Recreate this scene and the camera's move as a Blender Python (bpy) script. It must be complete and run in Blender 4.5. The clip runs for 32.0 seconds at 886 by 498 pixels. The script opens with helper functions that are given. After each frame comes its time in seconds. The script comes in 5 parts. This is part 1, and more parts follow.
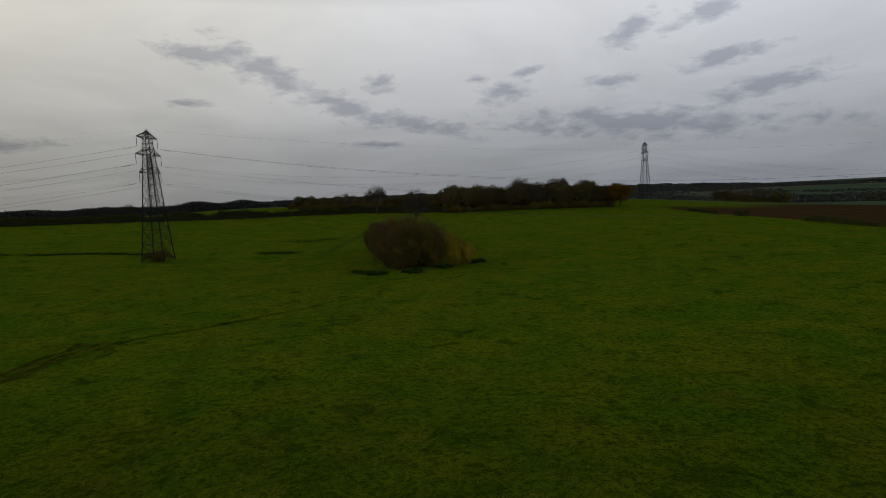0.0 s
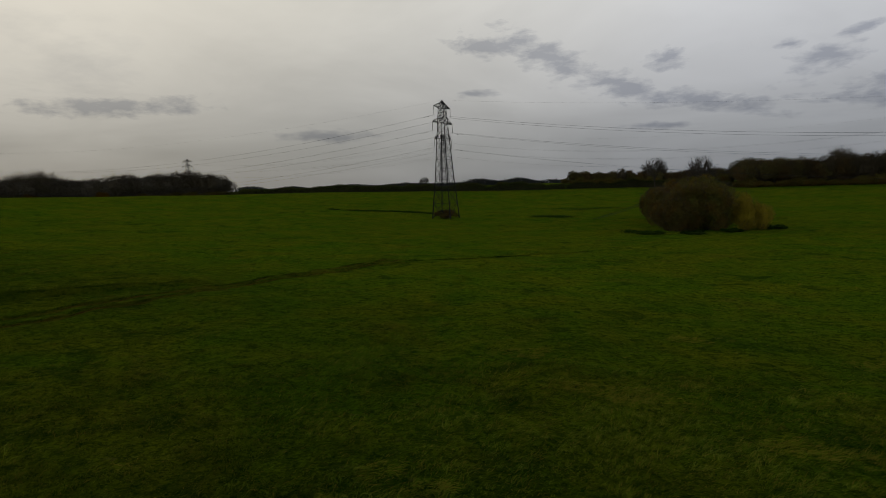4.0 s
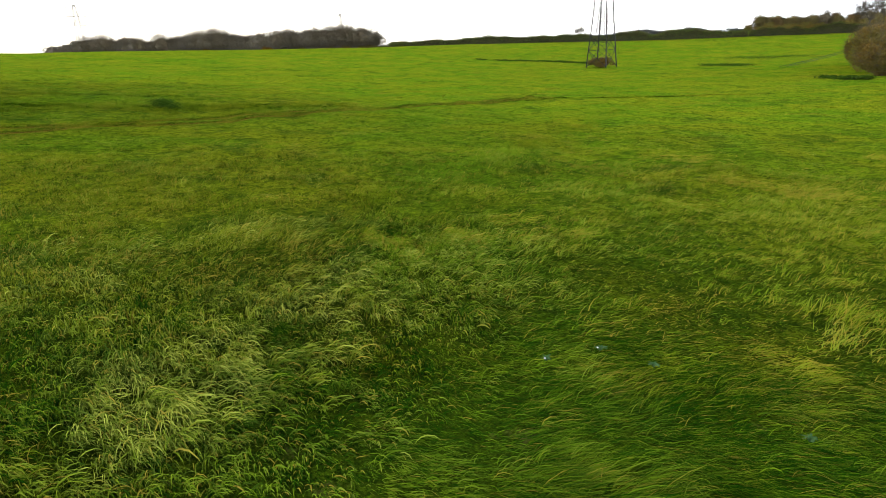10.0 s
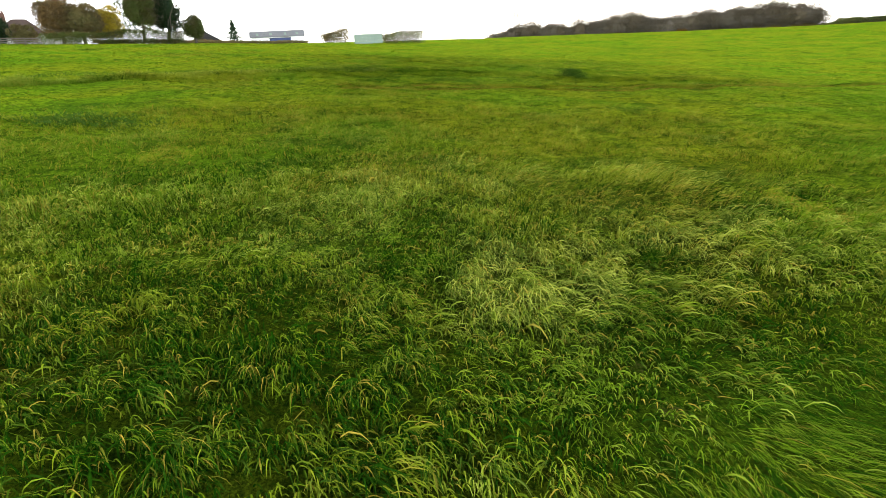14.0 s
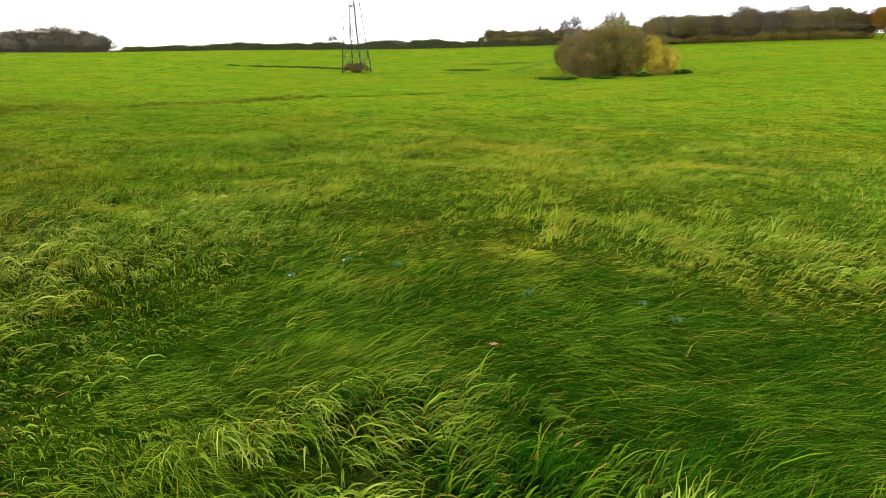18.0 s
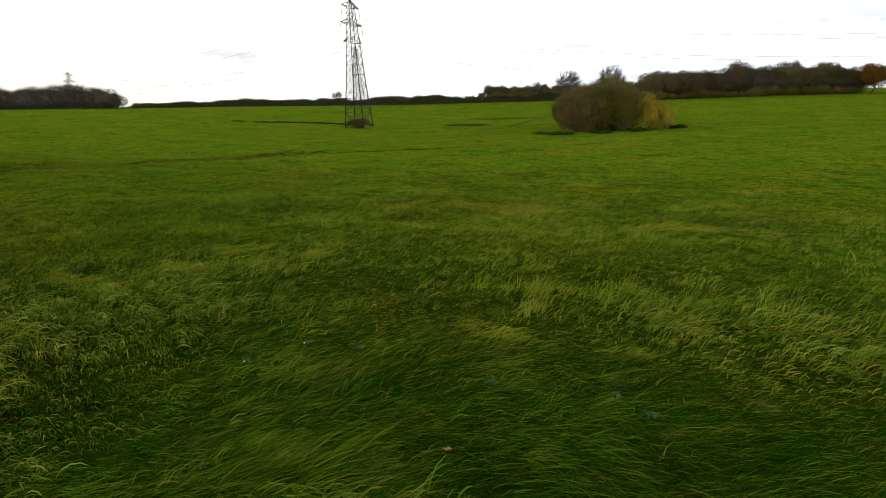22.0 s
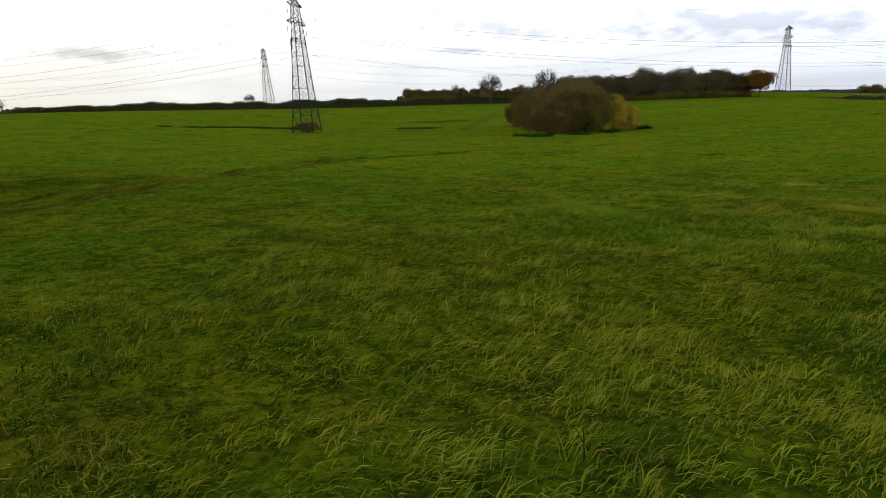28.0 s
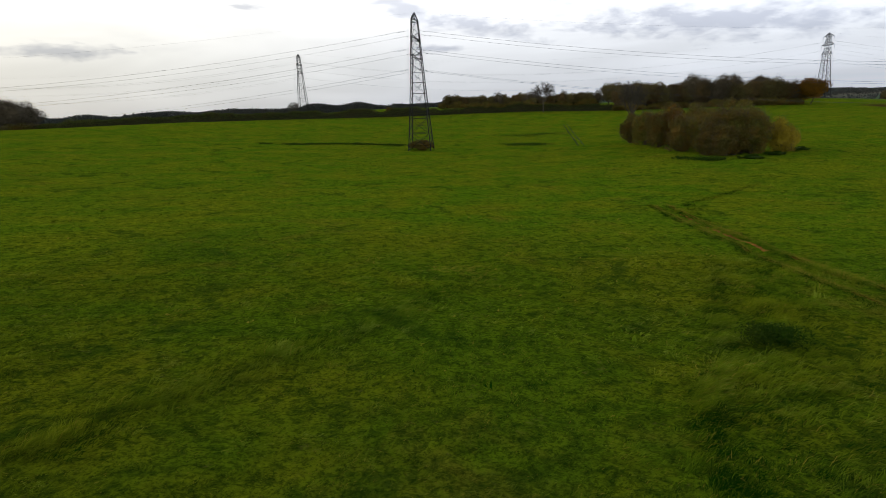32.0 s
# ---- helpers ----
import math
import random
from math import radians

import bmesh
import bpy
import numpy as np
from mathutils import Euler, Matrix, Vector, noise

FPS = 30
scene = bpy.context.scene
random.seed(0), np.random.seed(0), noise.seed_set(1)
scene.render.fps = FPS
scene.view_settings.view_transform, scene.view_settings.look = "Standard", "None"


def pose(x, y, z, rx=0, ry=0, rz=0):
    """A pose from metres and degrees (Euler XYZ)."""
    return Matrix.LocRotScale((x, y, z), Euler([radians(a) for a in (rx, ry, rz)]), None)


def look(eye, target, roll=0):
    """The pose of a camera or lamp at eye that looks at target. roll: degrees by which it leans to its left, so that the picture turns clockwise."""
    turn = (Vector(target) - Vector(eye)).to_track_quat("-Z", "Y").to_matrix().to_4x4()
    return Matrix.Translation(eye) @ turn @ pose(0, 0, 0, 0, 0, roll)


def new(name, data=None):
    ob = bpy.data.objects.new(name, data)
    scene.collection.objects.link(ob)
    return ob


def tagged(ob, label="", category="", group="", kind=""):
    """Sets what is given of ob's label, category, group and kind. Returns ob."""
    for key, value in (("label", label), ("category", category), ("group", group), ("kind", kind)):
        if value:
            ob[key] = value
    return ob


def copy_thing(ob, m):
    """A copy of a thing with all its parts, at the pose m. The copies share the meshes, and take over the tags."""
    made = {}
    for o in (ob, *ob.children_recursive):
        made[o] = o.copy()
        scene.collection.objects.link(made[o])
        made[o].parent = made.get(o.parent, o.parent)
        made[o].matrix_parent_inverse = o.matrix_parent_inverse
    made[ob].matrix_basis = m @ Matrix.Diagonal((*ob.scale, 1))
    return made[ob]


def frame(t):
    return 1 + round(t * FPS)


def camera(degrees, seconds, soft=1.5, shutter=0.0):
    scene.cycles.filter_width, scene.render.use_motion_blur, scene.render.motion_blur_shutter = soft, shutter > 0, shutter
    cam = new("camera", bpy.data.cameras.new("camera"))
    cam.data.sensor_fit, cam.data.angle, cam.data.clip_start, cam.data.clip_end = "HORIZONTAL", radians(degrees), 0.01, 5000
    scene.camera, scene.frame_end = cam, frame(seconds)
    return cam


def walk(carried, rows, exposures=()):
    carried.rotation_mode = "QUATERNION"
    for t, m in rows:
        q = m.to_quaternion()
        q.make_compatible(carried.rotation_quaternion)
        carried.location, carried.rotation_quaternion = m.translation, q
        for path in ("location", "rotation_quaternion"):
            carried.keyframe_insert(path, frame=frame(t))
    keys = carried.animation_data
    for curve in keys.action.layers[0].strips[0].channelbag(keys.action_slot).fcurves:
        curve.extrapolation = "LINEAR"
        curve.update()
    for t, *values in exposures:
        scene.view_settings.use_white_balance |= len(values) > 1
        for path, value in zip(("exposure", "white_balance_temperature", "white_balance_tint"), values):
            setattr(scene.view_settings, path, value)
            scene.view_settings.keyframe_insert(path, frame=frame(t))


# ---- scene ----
cam = camera(76.5, 32.0, soft=0.7)
PATH = [
    (0, (2.774, -2.989, 15.776), (2.929, -1.006, 15.575), -2.7),
    (1, (2.887, -2.978, 12.951), (2.839, -0.987, 12.761), -2.7),
    (2, (2.382, -3.493, 9.593), (2.375, -1.501, 9.409), -2.6),
    (3, (2.501, -3.454, 9.24), (2.4, -1.465, 9.056), -2.7),
    (3.5, (2.294, -3.462, 9.081), (1.747, -1.547, 8.904), -2.3),
    (4, (2.391, -3.528, 8.943), (1.622, -1.695, 8.727), -2.2),
    (4.5, (2.268, -3.666, 8.831), (1.466, -1.905, 8.327), -2.2),
    (6.5, (2.029, -3.213, 8.159), (1.134, -1.552, 7.495), -2.8),
    (7, (2.073, -3.214, 7.566), (1.181, -1.552, 6.902), -2.6),
    (8, (2.13, -3.205, 6.868), (1.203, -1.562, 6.205), -2.6),
    (9, (2.249, -3.273, 6.166), (1.114, -1.765, 5.506), -2.8),
    (10, (2.259, -3.162, 5.074), (1.091, -1.678, 4.415), -2.9),
    (11, (2.174, -3.2, 4.207), (0.95, -1.762, 3.549), -2.8),
    (12, (2.141, -3.29, 3.901), (0.661, -2.115, 3.246), -2.9),
    (12.5, (2.196, -3.353, 3.92), (0.525, -2.466, 3.27), -2.8),
    (13, (2.167, -3.328, 3.915), (0.352, -2.793, 3.267), -2.6),
    (13.5, (1.823, -3.198, 3.768), (-0.053, -2.915, 3.136), -3.4),
    (15.5, (2.65, -3.279, 4.365), (1.697, -1.652, 3.699), -2.7),
    (16, (2.703, -3.18, 4.406), (2.093, -1.396, 3.737), -2.4),
    (17, (2.791, -3.221, 4.11), (2.268, -1.409, 3.445), -2.3),
    (18, (2.914, -3.174, 3.602), (2.429, -1.35, 2.94), -2.3),
    (19, (2.988, -2.989, 3.676), (2.509, -1.164, 3.011), -2.4),
    (20, (3.11, -2.901, 3.757), (2.62, -1.039, 3.217), -2.3),
    (21, (3.209, -2.69, 3.82), (2.714, -0.816, 3.328), -2.4),
    (23, (3.398, -2.534, 3.975), (2.897, -0.661, 3.485), -2.4),
    (24, (0.706, -2.986, 4.053), (0.241, -1.104, 3.562), -2.4),
    (24.5, (-1.069, -3.35, 4.117), (-1.418, -1.443, 3.625), -2.5),
    (25, (-2.845, -3.49, 4.143), (-3.104, -1.569, 3.648), -2.4),
    (25.5, (-4.584, -3.479, 4.072), (-4.799, -1.553, 3.577), -2.6),
    (26, (-6.741, -3.437, 4.049), (-6.924, -1.506, 3.558), -2.7),
    (26.5, (-10.02, -3.457, 4.081), (-10.174, -1.525, 3.587), -2.6),
    (28.5, (-22.034, -2.828, 5.065), (-22.166, -0.895, 4.57), -2.6),
    (29, (-26.694, -2.363, 5.642), (-26.818, -0.429, 5.146), -2.6),
    (29.5, (-31.015, -1.932, 6.341), (-31.133, 0.002, 5.844), -2.6),
    (30, (-36.204, -2.224, 7.27), (-36.313, -0.292, 6.768), -2.6),
    (30.5, (-42.449, -2.387, 8.636), (-42.548, -0.455, 8.13), -2.6),
    (31, (-49.26, -1.463, 9.746), (-49.345, 0.471, 9.244), -2.7),
    (31.5, (-56.406, -0.723, 11.129), (-56.48, 1.212, 10.627), -2.9),
    (32, (-63.373, -0.439, 12.589), (-63.438, 1.496, 12.085), -2.8),
]
EXPOSURES = [(0, -2.1), (4.0, -2.2), (4.5, -1.75), (6.5, 0.25), (9, 0.8), (11, 1.15), (13.5, 1.35), (19.5, 1.4), (20.5, 0.85), (22, -0.12), (26, -0.35), (29, -0.5), (32, -0.75)]
walk(cam, [(t, look(eye, target, roll)) for t, eye, target, roll in PATH], EXPOSURES)

# ---- light ----
world = bpy.data.worlds.new("overcast_sky")
scene.world = world
world.use_nodes = True
SUN_AZ, SUN_EL = radians(-62), radians(24)


def node(tree, kind, **inputs):
    n = tree.nodes.new(kind)
    for key, value in inputs.items():
        n.inputs[key.replace("_", " ")].default_value = value
    return n


def ramp(tree, source, stops):
    n = tree.nodes.new("ShaderNodeValToRGB")
    els = n.color_ramp.elements
    while len(els) < len(stops):
        els.new(0.5)
    for e, (p, c) in zip(els, stops):
        e.position, e.color = p, (c, c, c, 1) if isinstance(c, (int, float)) else (*c, 1)
    tree.links.new(source, n.inputs[0])
    return n.outputs[0]


def mix(tree, fac, a, b, blend="MIX"):
    n = tree.nodes.new("ShaderNodeMix")
    n.data_type, n.blend_type = "RGBA", blend
    for socket, v in ((n.inputs[0], fac), (n.inputs[6], a), (n.inputs[7], b)):
        if isinstance(v, (int, float)):
            socket.default_value = v
        elif isinstance(v, tuple):
            socket.default_value = (*v, 1)
        else:
            tree.links.new(v, socket)
    return n.outputs[2]


def maths(tree, op, a, b=0.0):
    n = tree.nodes.new("ShaderNodeMath")
    n.operation = op
    for socket, v in ((n.inputs[0], a), (n.inputs[1], b)):
        if isinstance(v, (int, float)):
            socket.default_value = v
        else:
            tree.links.new(v, socket)
    return n.outputs[0]


def noise_tex(tree, vector, scale, detail=4.0, rough=0.55, distort=0.0):
    n = node(tree, "ShaderNodeTexNoise", Scale=scale, Detail=detail, Roughness=rough, Distortion=distort)
    if vector is not None:
        tree.links.new(vector, n.inputs["Vector"])
    return n.outputs[0]


def build_sky():
    tree = world.node_tree
    tree.nodes.clear()
    out = tree.nodes.new("ShaderNodeOutputWorld")
    bg = node(tree, "ShaderNodeBackground", Strength=1.0)
    tree.links.new(bg.outputs[0], out.inputs[0])
    sky = tree.nodes.new("ShaderNodeTexSky")
    sky.sky_type, sky.sun_disc = "NISHITA", False
    sky.sun_elevation, sky.sun_rotation = SUN_EL, SUN_AZ
    dim = mix(tree, 1.0, sky.outputs[0], (0.09, 0.09, 0.09), "MULTIPLY")
    where = tree.nodes.new("ShaderNodeTexCoord").outputs["Generated"]
    xyz = tree.nodes.new("ShaderNodeSeparateXYZ")
    tree.links.new(where, xyz.inputs[0])
    up = maths(tree, "MAXIMUM", xyz.outputs[2], 0.0)
    flat = maths(tree, "ADD", up, 0.12)
    plane = tree.nodes.new("ShaderNodeCombineXYZ")
    tree.links.new(maths(tree, "DIVIDE", xyz.outputs[0], flat), plane.inputs[0])
    tree.links.new(maths(tree, "DIVIDE", xyz.outputs[1], flat), plane.inputs[1])
    # thin high cloud veil, lighter round the hidden sun
    toward = tree.nodes.new("ShaderNodeVectorMath")
    toward.operation = "DOT_PRODUCT"
    toward.inputs[1].default_value = (math.sin(SUN_AZ) * math.cos(SUN_EL), math.cos(SUN_AZ) * math.cos(SUN_EL), math.sin(SUN_EL))
    tree.links.new(where, toward.inputs[0])
    glow = ramp(tree, toward.outputs["Value"], [(0.0, (1.30, 1.34, 1.42)), (0.5, (1.27, 1.28, 1.30)), (0.85, (1.26, 1.22, 1.11)), (1.0, (1.38, 1.30, 1.12))])
    # the unseen overhead part is made dim to hold down light on the ground
    high = ramp(tree, up, [(0.0, (0.84, 0.87, 0.92)), (0.07, (1.10, 1.12, 1.15)), (0.15, (1.75, 1.76, 1.79)), (0.30, (2.5, 2.5, 2.5)), (0.5, (0.6, 0.61, 0.62)), (1.0, (0.10, 0.11, 0.12))])
    veil = mix(tree, 1.0, glow, high, "MULTIPLY")
    wisps = ramp(tree, noise_tex(tree, plane.outputs[0], 0.55, 5, 0.6, 0.6), [(0.3, 0.88), (0.7, 1.12)])
    veil = mix(tree, 1.0, veil, wisps, "MULTIPLY")
    veil = mix(tree, 0.10, veil, dim)
    # broken grey cloud under it: long low banks and small puffs, by azimuth and elevation
    az = maths(tree, "MULTIPLY", maths(tree, "ARCTAN2", xyz.outputs[0], xyz.outputs[1]), 57.2958)
    el = maths(tree, "MULTIPLY", maths(tree, "ARCSINE", xyz.outputs[2]), 57.2958)
    bank = None
    for a0, e0, wide, thick, slope in CLOUDS:
        da = maths(tree, "SUBTRACT", az, a0)
        de = maths(tree, "SUBTRACT", maths(tree, "SUBTRACT", el, e0), maths(tree, "MULTIPLY", da, slope))
        p, q = maths(tree, "DIVIDE", da, wide), maths(tree, "DIVIDE", de, thick)
        d = maths(tree, "SQRT", maths(tree, "ADD", maths(tree, "MULTIPLY", p, p), maths(tree, "MULTIPLY", q, q)))
        g = maths(tree, "SUBTRACT", 1.0, d)
        bank = g if bank is None else maths(tree, "MAXIMUM", bank, g)
    band = tree.nodes.new("ShaderNodeCombineXYZ")
    tree.links.new(maths(tree, "MULTIPLY", az, 0.34), band.inputs[0])
    tree.links.new(maths(tree, "MULTIPLY", el, 0.85), band.inputs[1])
    torn = maths(tree, "MULTIPLY", maths(tree, "SUBTRACT", noise_tex(tree, band.outputs[0], 1.1, 8, 0.62, 0.2), 0.5), 2.6)
    streaks = maths(tree, "ADD", maths(tree, "MULTIPLY", bank, 1.1), torn)
    cover = ramp(tree, streaks, [(0.15, 0.0), (0.85, 1.0)])
    loose = maths(tree, "MULTIPLY", ramp(tree, noise_tex(tree, plane.outputs[0], 0.9, 6, 0.62, 0.25), [(0.55, 0.0), (0.70, 1.0)]), ramp(tree, noise_tex(tree, plane.outputs[0], 0.28, 2, 0.5), [(0.48, 0.0), (0.62, 1.0)]))
    cover = maths(tree, "MULTIPLY", maths(tree, "MAXIMUM", cover, maths(tree, "MULTIPLY", loose, 0.35)), 0.9)
    grey = mix(tree, 1.0, veil, (0.60, 0.62, 0.68), "MULTIPLY")
    tree.links.new(mix(tree, cover, veil, grey), bg.inputs[0])


# each cloud: azimuth, elevation, half width, half thickness (degrees) and slope
CLOUDS = [(-11.5, 11.8, 6.0, 2.3, -0.5), (-4.5, 8.6, 6.0, 1.7, -0.35), (3, 6.8, 7.5, 1.1, -0.2), (-17.5, 13.4, 5.5, 1.4, -0.1), (-1.1, 10.9, 2.1, 1.3, 0), (11.3, 9.4, 3.4, 1.4, 0.05), (8.8, 10.8, 1.5, 0.6, 0), (23.2, 13.9, 2.8, 1.8, 0.4), (21.3, 9.6, 3.4, 0.8, 0.05), (13.5, 11.2, 2, 0.6, 0.2), (31, 10.6, 5, 1.1, 0.12), (34.5, 8.0, 6.5, 1.3, 0.1), (24, 5.7, 18, 1.9, -0.07), (29.5, 14.6, 4.5, 1.4, 0.2), (-19, 9.1, 3, 0.5, 0), (-34, 5.5, 7, 0.8, -0.02), (-2, 5.0, 4.5, 0.5, -0.03), (-52, 8, 9, 1.2, 0.05)]
build_sky()
sun = new("sun", bpy.data.lights.new("sun", "SUN"))
sun.data.energy, sun.data.angle, sun.data.color = 0.7, radians(16), (1.0, 0.93, 0.82)
sun.matrix_world = look((math.sin(SUN_AZ) * 100, math.cos(SUN_AZ) * 100, math.tan(SUN_EL) * 100), (0, 0, 0))


# ---- materials ----
def material(name, rough=0.8, metal=0.0, spec=0.3):
    m = bpy.data.materials.new(name)
    m.use_nodes = True
    tree = m.node_tree
    b = tree.nodes["Principled BSDF"]
    b.inputs["Roughness"].default_value, b.inputs["Metallic"].default_value = rough, metal
    b.inputs["Specular IOR Level"].default_value = spec
    return m, tree, b


def plain(name, a, b, scale=6.0, rough=0.8, metal=0.0, bump=0.2, spec=0.3):
    """Two tones by a fine and a coarse noise, with a fine relief."""
    m, tree, p = material(name, rough, metal, spec)
    at = tree.nodes.new("ShaderNodeTexCoord").outputs["Object"]
    fine = noise_tex(tree, at, scale, 6, 0.65)
    coarse = noise_tex(tree, at, scale / 9, 3, 0.5)
    both = maths(tree, "ADD", maths(tree, "MULTIPLY", fine, 0.6), maths(tree, "MULTIPLY", coarse, 0.4))
    tree.links.new(mix(tree, ramp(tree, both, [(0.36, 0.0), (0.64, 1.0)]), a, b), p.inputs["Base Color"])
    if bump:
        n = node(tree, "ShaderNodeBump", Strength=bump, Distance=0.02)
        tree.links.new(fine, n.inputs["Height"])
        tree.links.new(n.outputs[0], p.inputs["Normal"])
    return m


def leafy(name, a, b, c, through_light=0.25, scale=0.35):
    """Leaves: each its own shade, with larger patches of tone over the crown."""
    m, tree, p = material(name, 0.75, 0, 0.04)
    geo = tree.nodes.new("ShaderNodeNewGeometry")
    obj = tree.nodes.new("ShaderNodeObjectInfo")
    at = tree.nodes.new("ShaderNodeTexCoord").outputs["Object"]
    one = mix(tree, geo.outputs["Random Per Island"], a, b)
    big = ramp(tree, noise_tex(tree, at, scale, 3), [(0.42, 0.0), (0.62, 1.0)])
    two = mix(tree, maths(tree, "MULTIPLY", big, 0.75), one, c)
    shade = ramp(tree, obj.outputs["Random"], [(0.0, 0.75), (1.0, 1.2)])
    col = mix(tree, 1.0, two, shade, "MULTIPLY")
    tree.links.new(col, p.inputs["Base Color"])
    t = tree.nodes.new("ShaderNodeBsdfTranslucent")
    tree.links.new(col, t.inputs[0])
    s = tree.nodes.new("ShaderNodeMixShader")
    s.inputs[0].default_value = through_light
    tree.links.new(p.outputs[0], s.inputs[1])
    tree.links.new(t.outputs[0], s.inputs[2])
    tree.links.new(s.outputs[0], tree.nodes["Material Output"].inputs[0])
    return m


GREEN, YELLOW, DARK, STRAW = (0.144, 0.268, 0.009), (0.266, 0.296, 0.012), (0.040, 0.104, 0.006), (0.36, 0.27, 0.036)


def pasture_tone(tree, at):
    """Colour of the pasture: patches of lush, yellowed and seeded grass at three sizes."""
    huge = ramp(tree, noise_tex(tree, at, 0.018, 3, 0.5, 0.3), [(0.38, 0.0), (0.62, 1.0)])
    wide = ramp(tree, noise_tex(tree, at, 0.09, 5, 0.65, 0.5), [(0.42, 0.0), (0.60, 1.0)])
    small = ramp(tree, noise_tex(tree, at, 0.42, 5, 0.68), [(0.44, 0.0), (0.62, 1.0)])
    rank = ramp(tree, noise_tex(tree, at, 0.16, 7, 0.74, 0.8), [(0.55, 0.0), (0.63, 0.65)])
    sere = ramp(tree, noise_tex(tree, at, 0.11, 6, 0.7, 0.4), [(0.57, 0.0), (0.68, 0.6)])
    one = mix(tree, huge, GREEN, (0.170, 0.262, 0.010))
    two = mix(tree, maths(tree, "MULTIPLY", wide, 0.85), one, YELLOW)
    three = mix(tree, maths(tree, "MULTIPLY", small, 0.32), two, DARK)
    four = mix(tree, sere, three, (0.25, 0.22, 0.022))
    return mix(tree, rank, four, (0.034, 0.088, 0.008))


def ground_material():
    m, tree, p = material("pasture_ground", 1.0, 0, 0.0)
    at = tree.nodes.new("ShaderNodeTexCoord").outputs["Object"]
    col = pasture_tone(tree, at)
    reach = tree.nodes.new("ShaderNodeAttribute")
    reach.attribute_name = "beyond"
    far = tree.nodes.new("ShaderNodeSeparateColor")
    tree.links.new(reach.outputs["Color"], far.inputs[0])
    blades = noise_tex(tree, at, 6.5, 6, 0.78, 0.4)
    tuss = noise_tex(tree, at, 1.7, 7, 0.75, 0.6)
    # shadows of tussocks and gaps between blades, painted as dark noise spots
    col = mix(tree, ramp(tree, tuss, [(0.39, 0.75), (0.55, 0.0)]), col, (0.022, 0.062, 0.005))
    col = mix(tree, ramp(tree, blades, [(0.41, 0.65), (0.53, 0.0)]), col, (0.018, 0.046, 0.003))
    # rank nettles and docks that grow among the grass by the ditch
    col = mix(tree, maths(tree, "MULTIPLY", reach.outputs["Alpha"], ramp(tree, tuss, [(0.42, 0.65), (0.58, 0.05)])), col, (0.026, 0.076, 0.007))
    # old thatch under the tall sward, blackened to paint the shade between blades
    thatch_shade = noise_tex(tree, at, 26.0, 4, 0.7, 0.6)
    old = maths(tree, "MULTIPLY", far.outputs[2], ramp(tree, thatch_shade, [(0.35, 0.95), (0.65, 0.5)]))
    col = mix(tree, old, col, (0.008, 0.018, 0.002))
    seed = ramp(tree, noise_tex(tree, at, 1.3, 5, 0.7), [(0.62, 0.0), (0.72, 0.55)])
    col = mix(tree, seed, col, (0.16, 0.15, 0.035))
    # beyond the pasture: fields of other crops and woods, haze painted in as bluer colour
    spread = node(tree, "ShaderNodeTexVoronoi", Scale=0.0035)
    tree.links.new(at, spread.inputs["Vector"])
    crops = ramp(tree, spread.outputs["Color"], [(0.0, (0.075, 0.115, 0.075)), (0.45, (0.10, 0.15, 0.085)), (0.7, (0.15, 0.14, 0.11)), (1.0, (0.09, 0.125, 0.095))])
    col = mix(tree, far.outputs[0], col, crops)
    col = mix(tree, far.outputs[1], col, mix(tree, noise_tex(tree, at, 0.8, 5), (0.055, 0.034, 0.014), (0.10, 0.062, 0.026)))
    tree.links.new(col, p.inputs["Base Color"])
    rough = noise_tex(tree, at, 2.2, 8, 0.75, 0.3)
    n = node(tree, "ShaderNodeBump", Strength=0.9, Distance=0.3)
    tree.links.new(rough, n.inputs["Height"])
    tree.links.new(n.outputs[0], p.inputs["Normal"])
    return m


def grass_material():
    """Blades: pasture colour, with each blade's paleness (tip sheen included), dryness and gap shade in the attribute
    'tone'.
    """
    m, tree, p = material("grass_blade", 0.7, 0, 0.0)
    at = tree.nodes.new("ShaderNodeTexCoord").outputs["Object"]
    tone = tree.nodes.new("ShaderNodeAttribute")
    tone.attribute_name = "tone"
    part_ = tree.nodes.new("ShaderNodeSeparateColor")
    tree.links.new(tone.outputs["Color"], part_.inputs[0])
    col = pasture_tone(tree, at)
    # lush green, deepened so that it also paints the shade between blades
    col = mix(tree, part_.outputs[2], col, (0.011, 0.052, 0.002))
    # pale tone, which also paints the sky's sheen on the bent tips
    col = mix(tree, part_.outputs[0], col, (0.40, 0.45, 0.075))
    col = mix(tree, part_.outputs[1], col, STRAW)
    tree.links.new(col, p.inputs["Base Color"])
    t = tree.nodes.new("ShaderNodeBsdfTranslucent")
    tree.links.new(col, t.inputs[0])
    s = tree.nodes.new("ShaderNodeMixShader")
    s.inputs[0].default_value = 0.15
    tree.links.new(p.outputs[0], s.inputs[1])
    tree.links.new(t.outputs[0], s.inputs[2])
    tree.links.new(s.outputs[0], tree.nodes["Material Output"].inputs[0])
    return m


M_GROUND, M_GRASS = ground_material(), grass_material()
M_STEEL = plain("galvanised_steel", (0.016, 0.017, 0.017), (0.036, 0.037, 0.037), 1.2, 0.8, 0.0, 0, 0.1)
M_WIRE = plain("conductor_aluminium", (0.05, 0.05, 0.055), (0.08, 0.08, 0.085), 0.5, 0.6, 0.3, 0)
M_GLASS_INS = plain("insulator_porcelain", (0.06, 0.045, 0.035), (0.10, 0.075, 0.06), 4, 0.3, 0, 0)
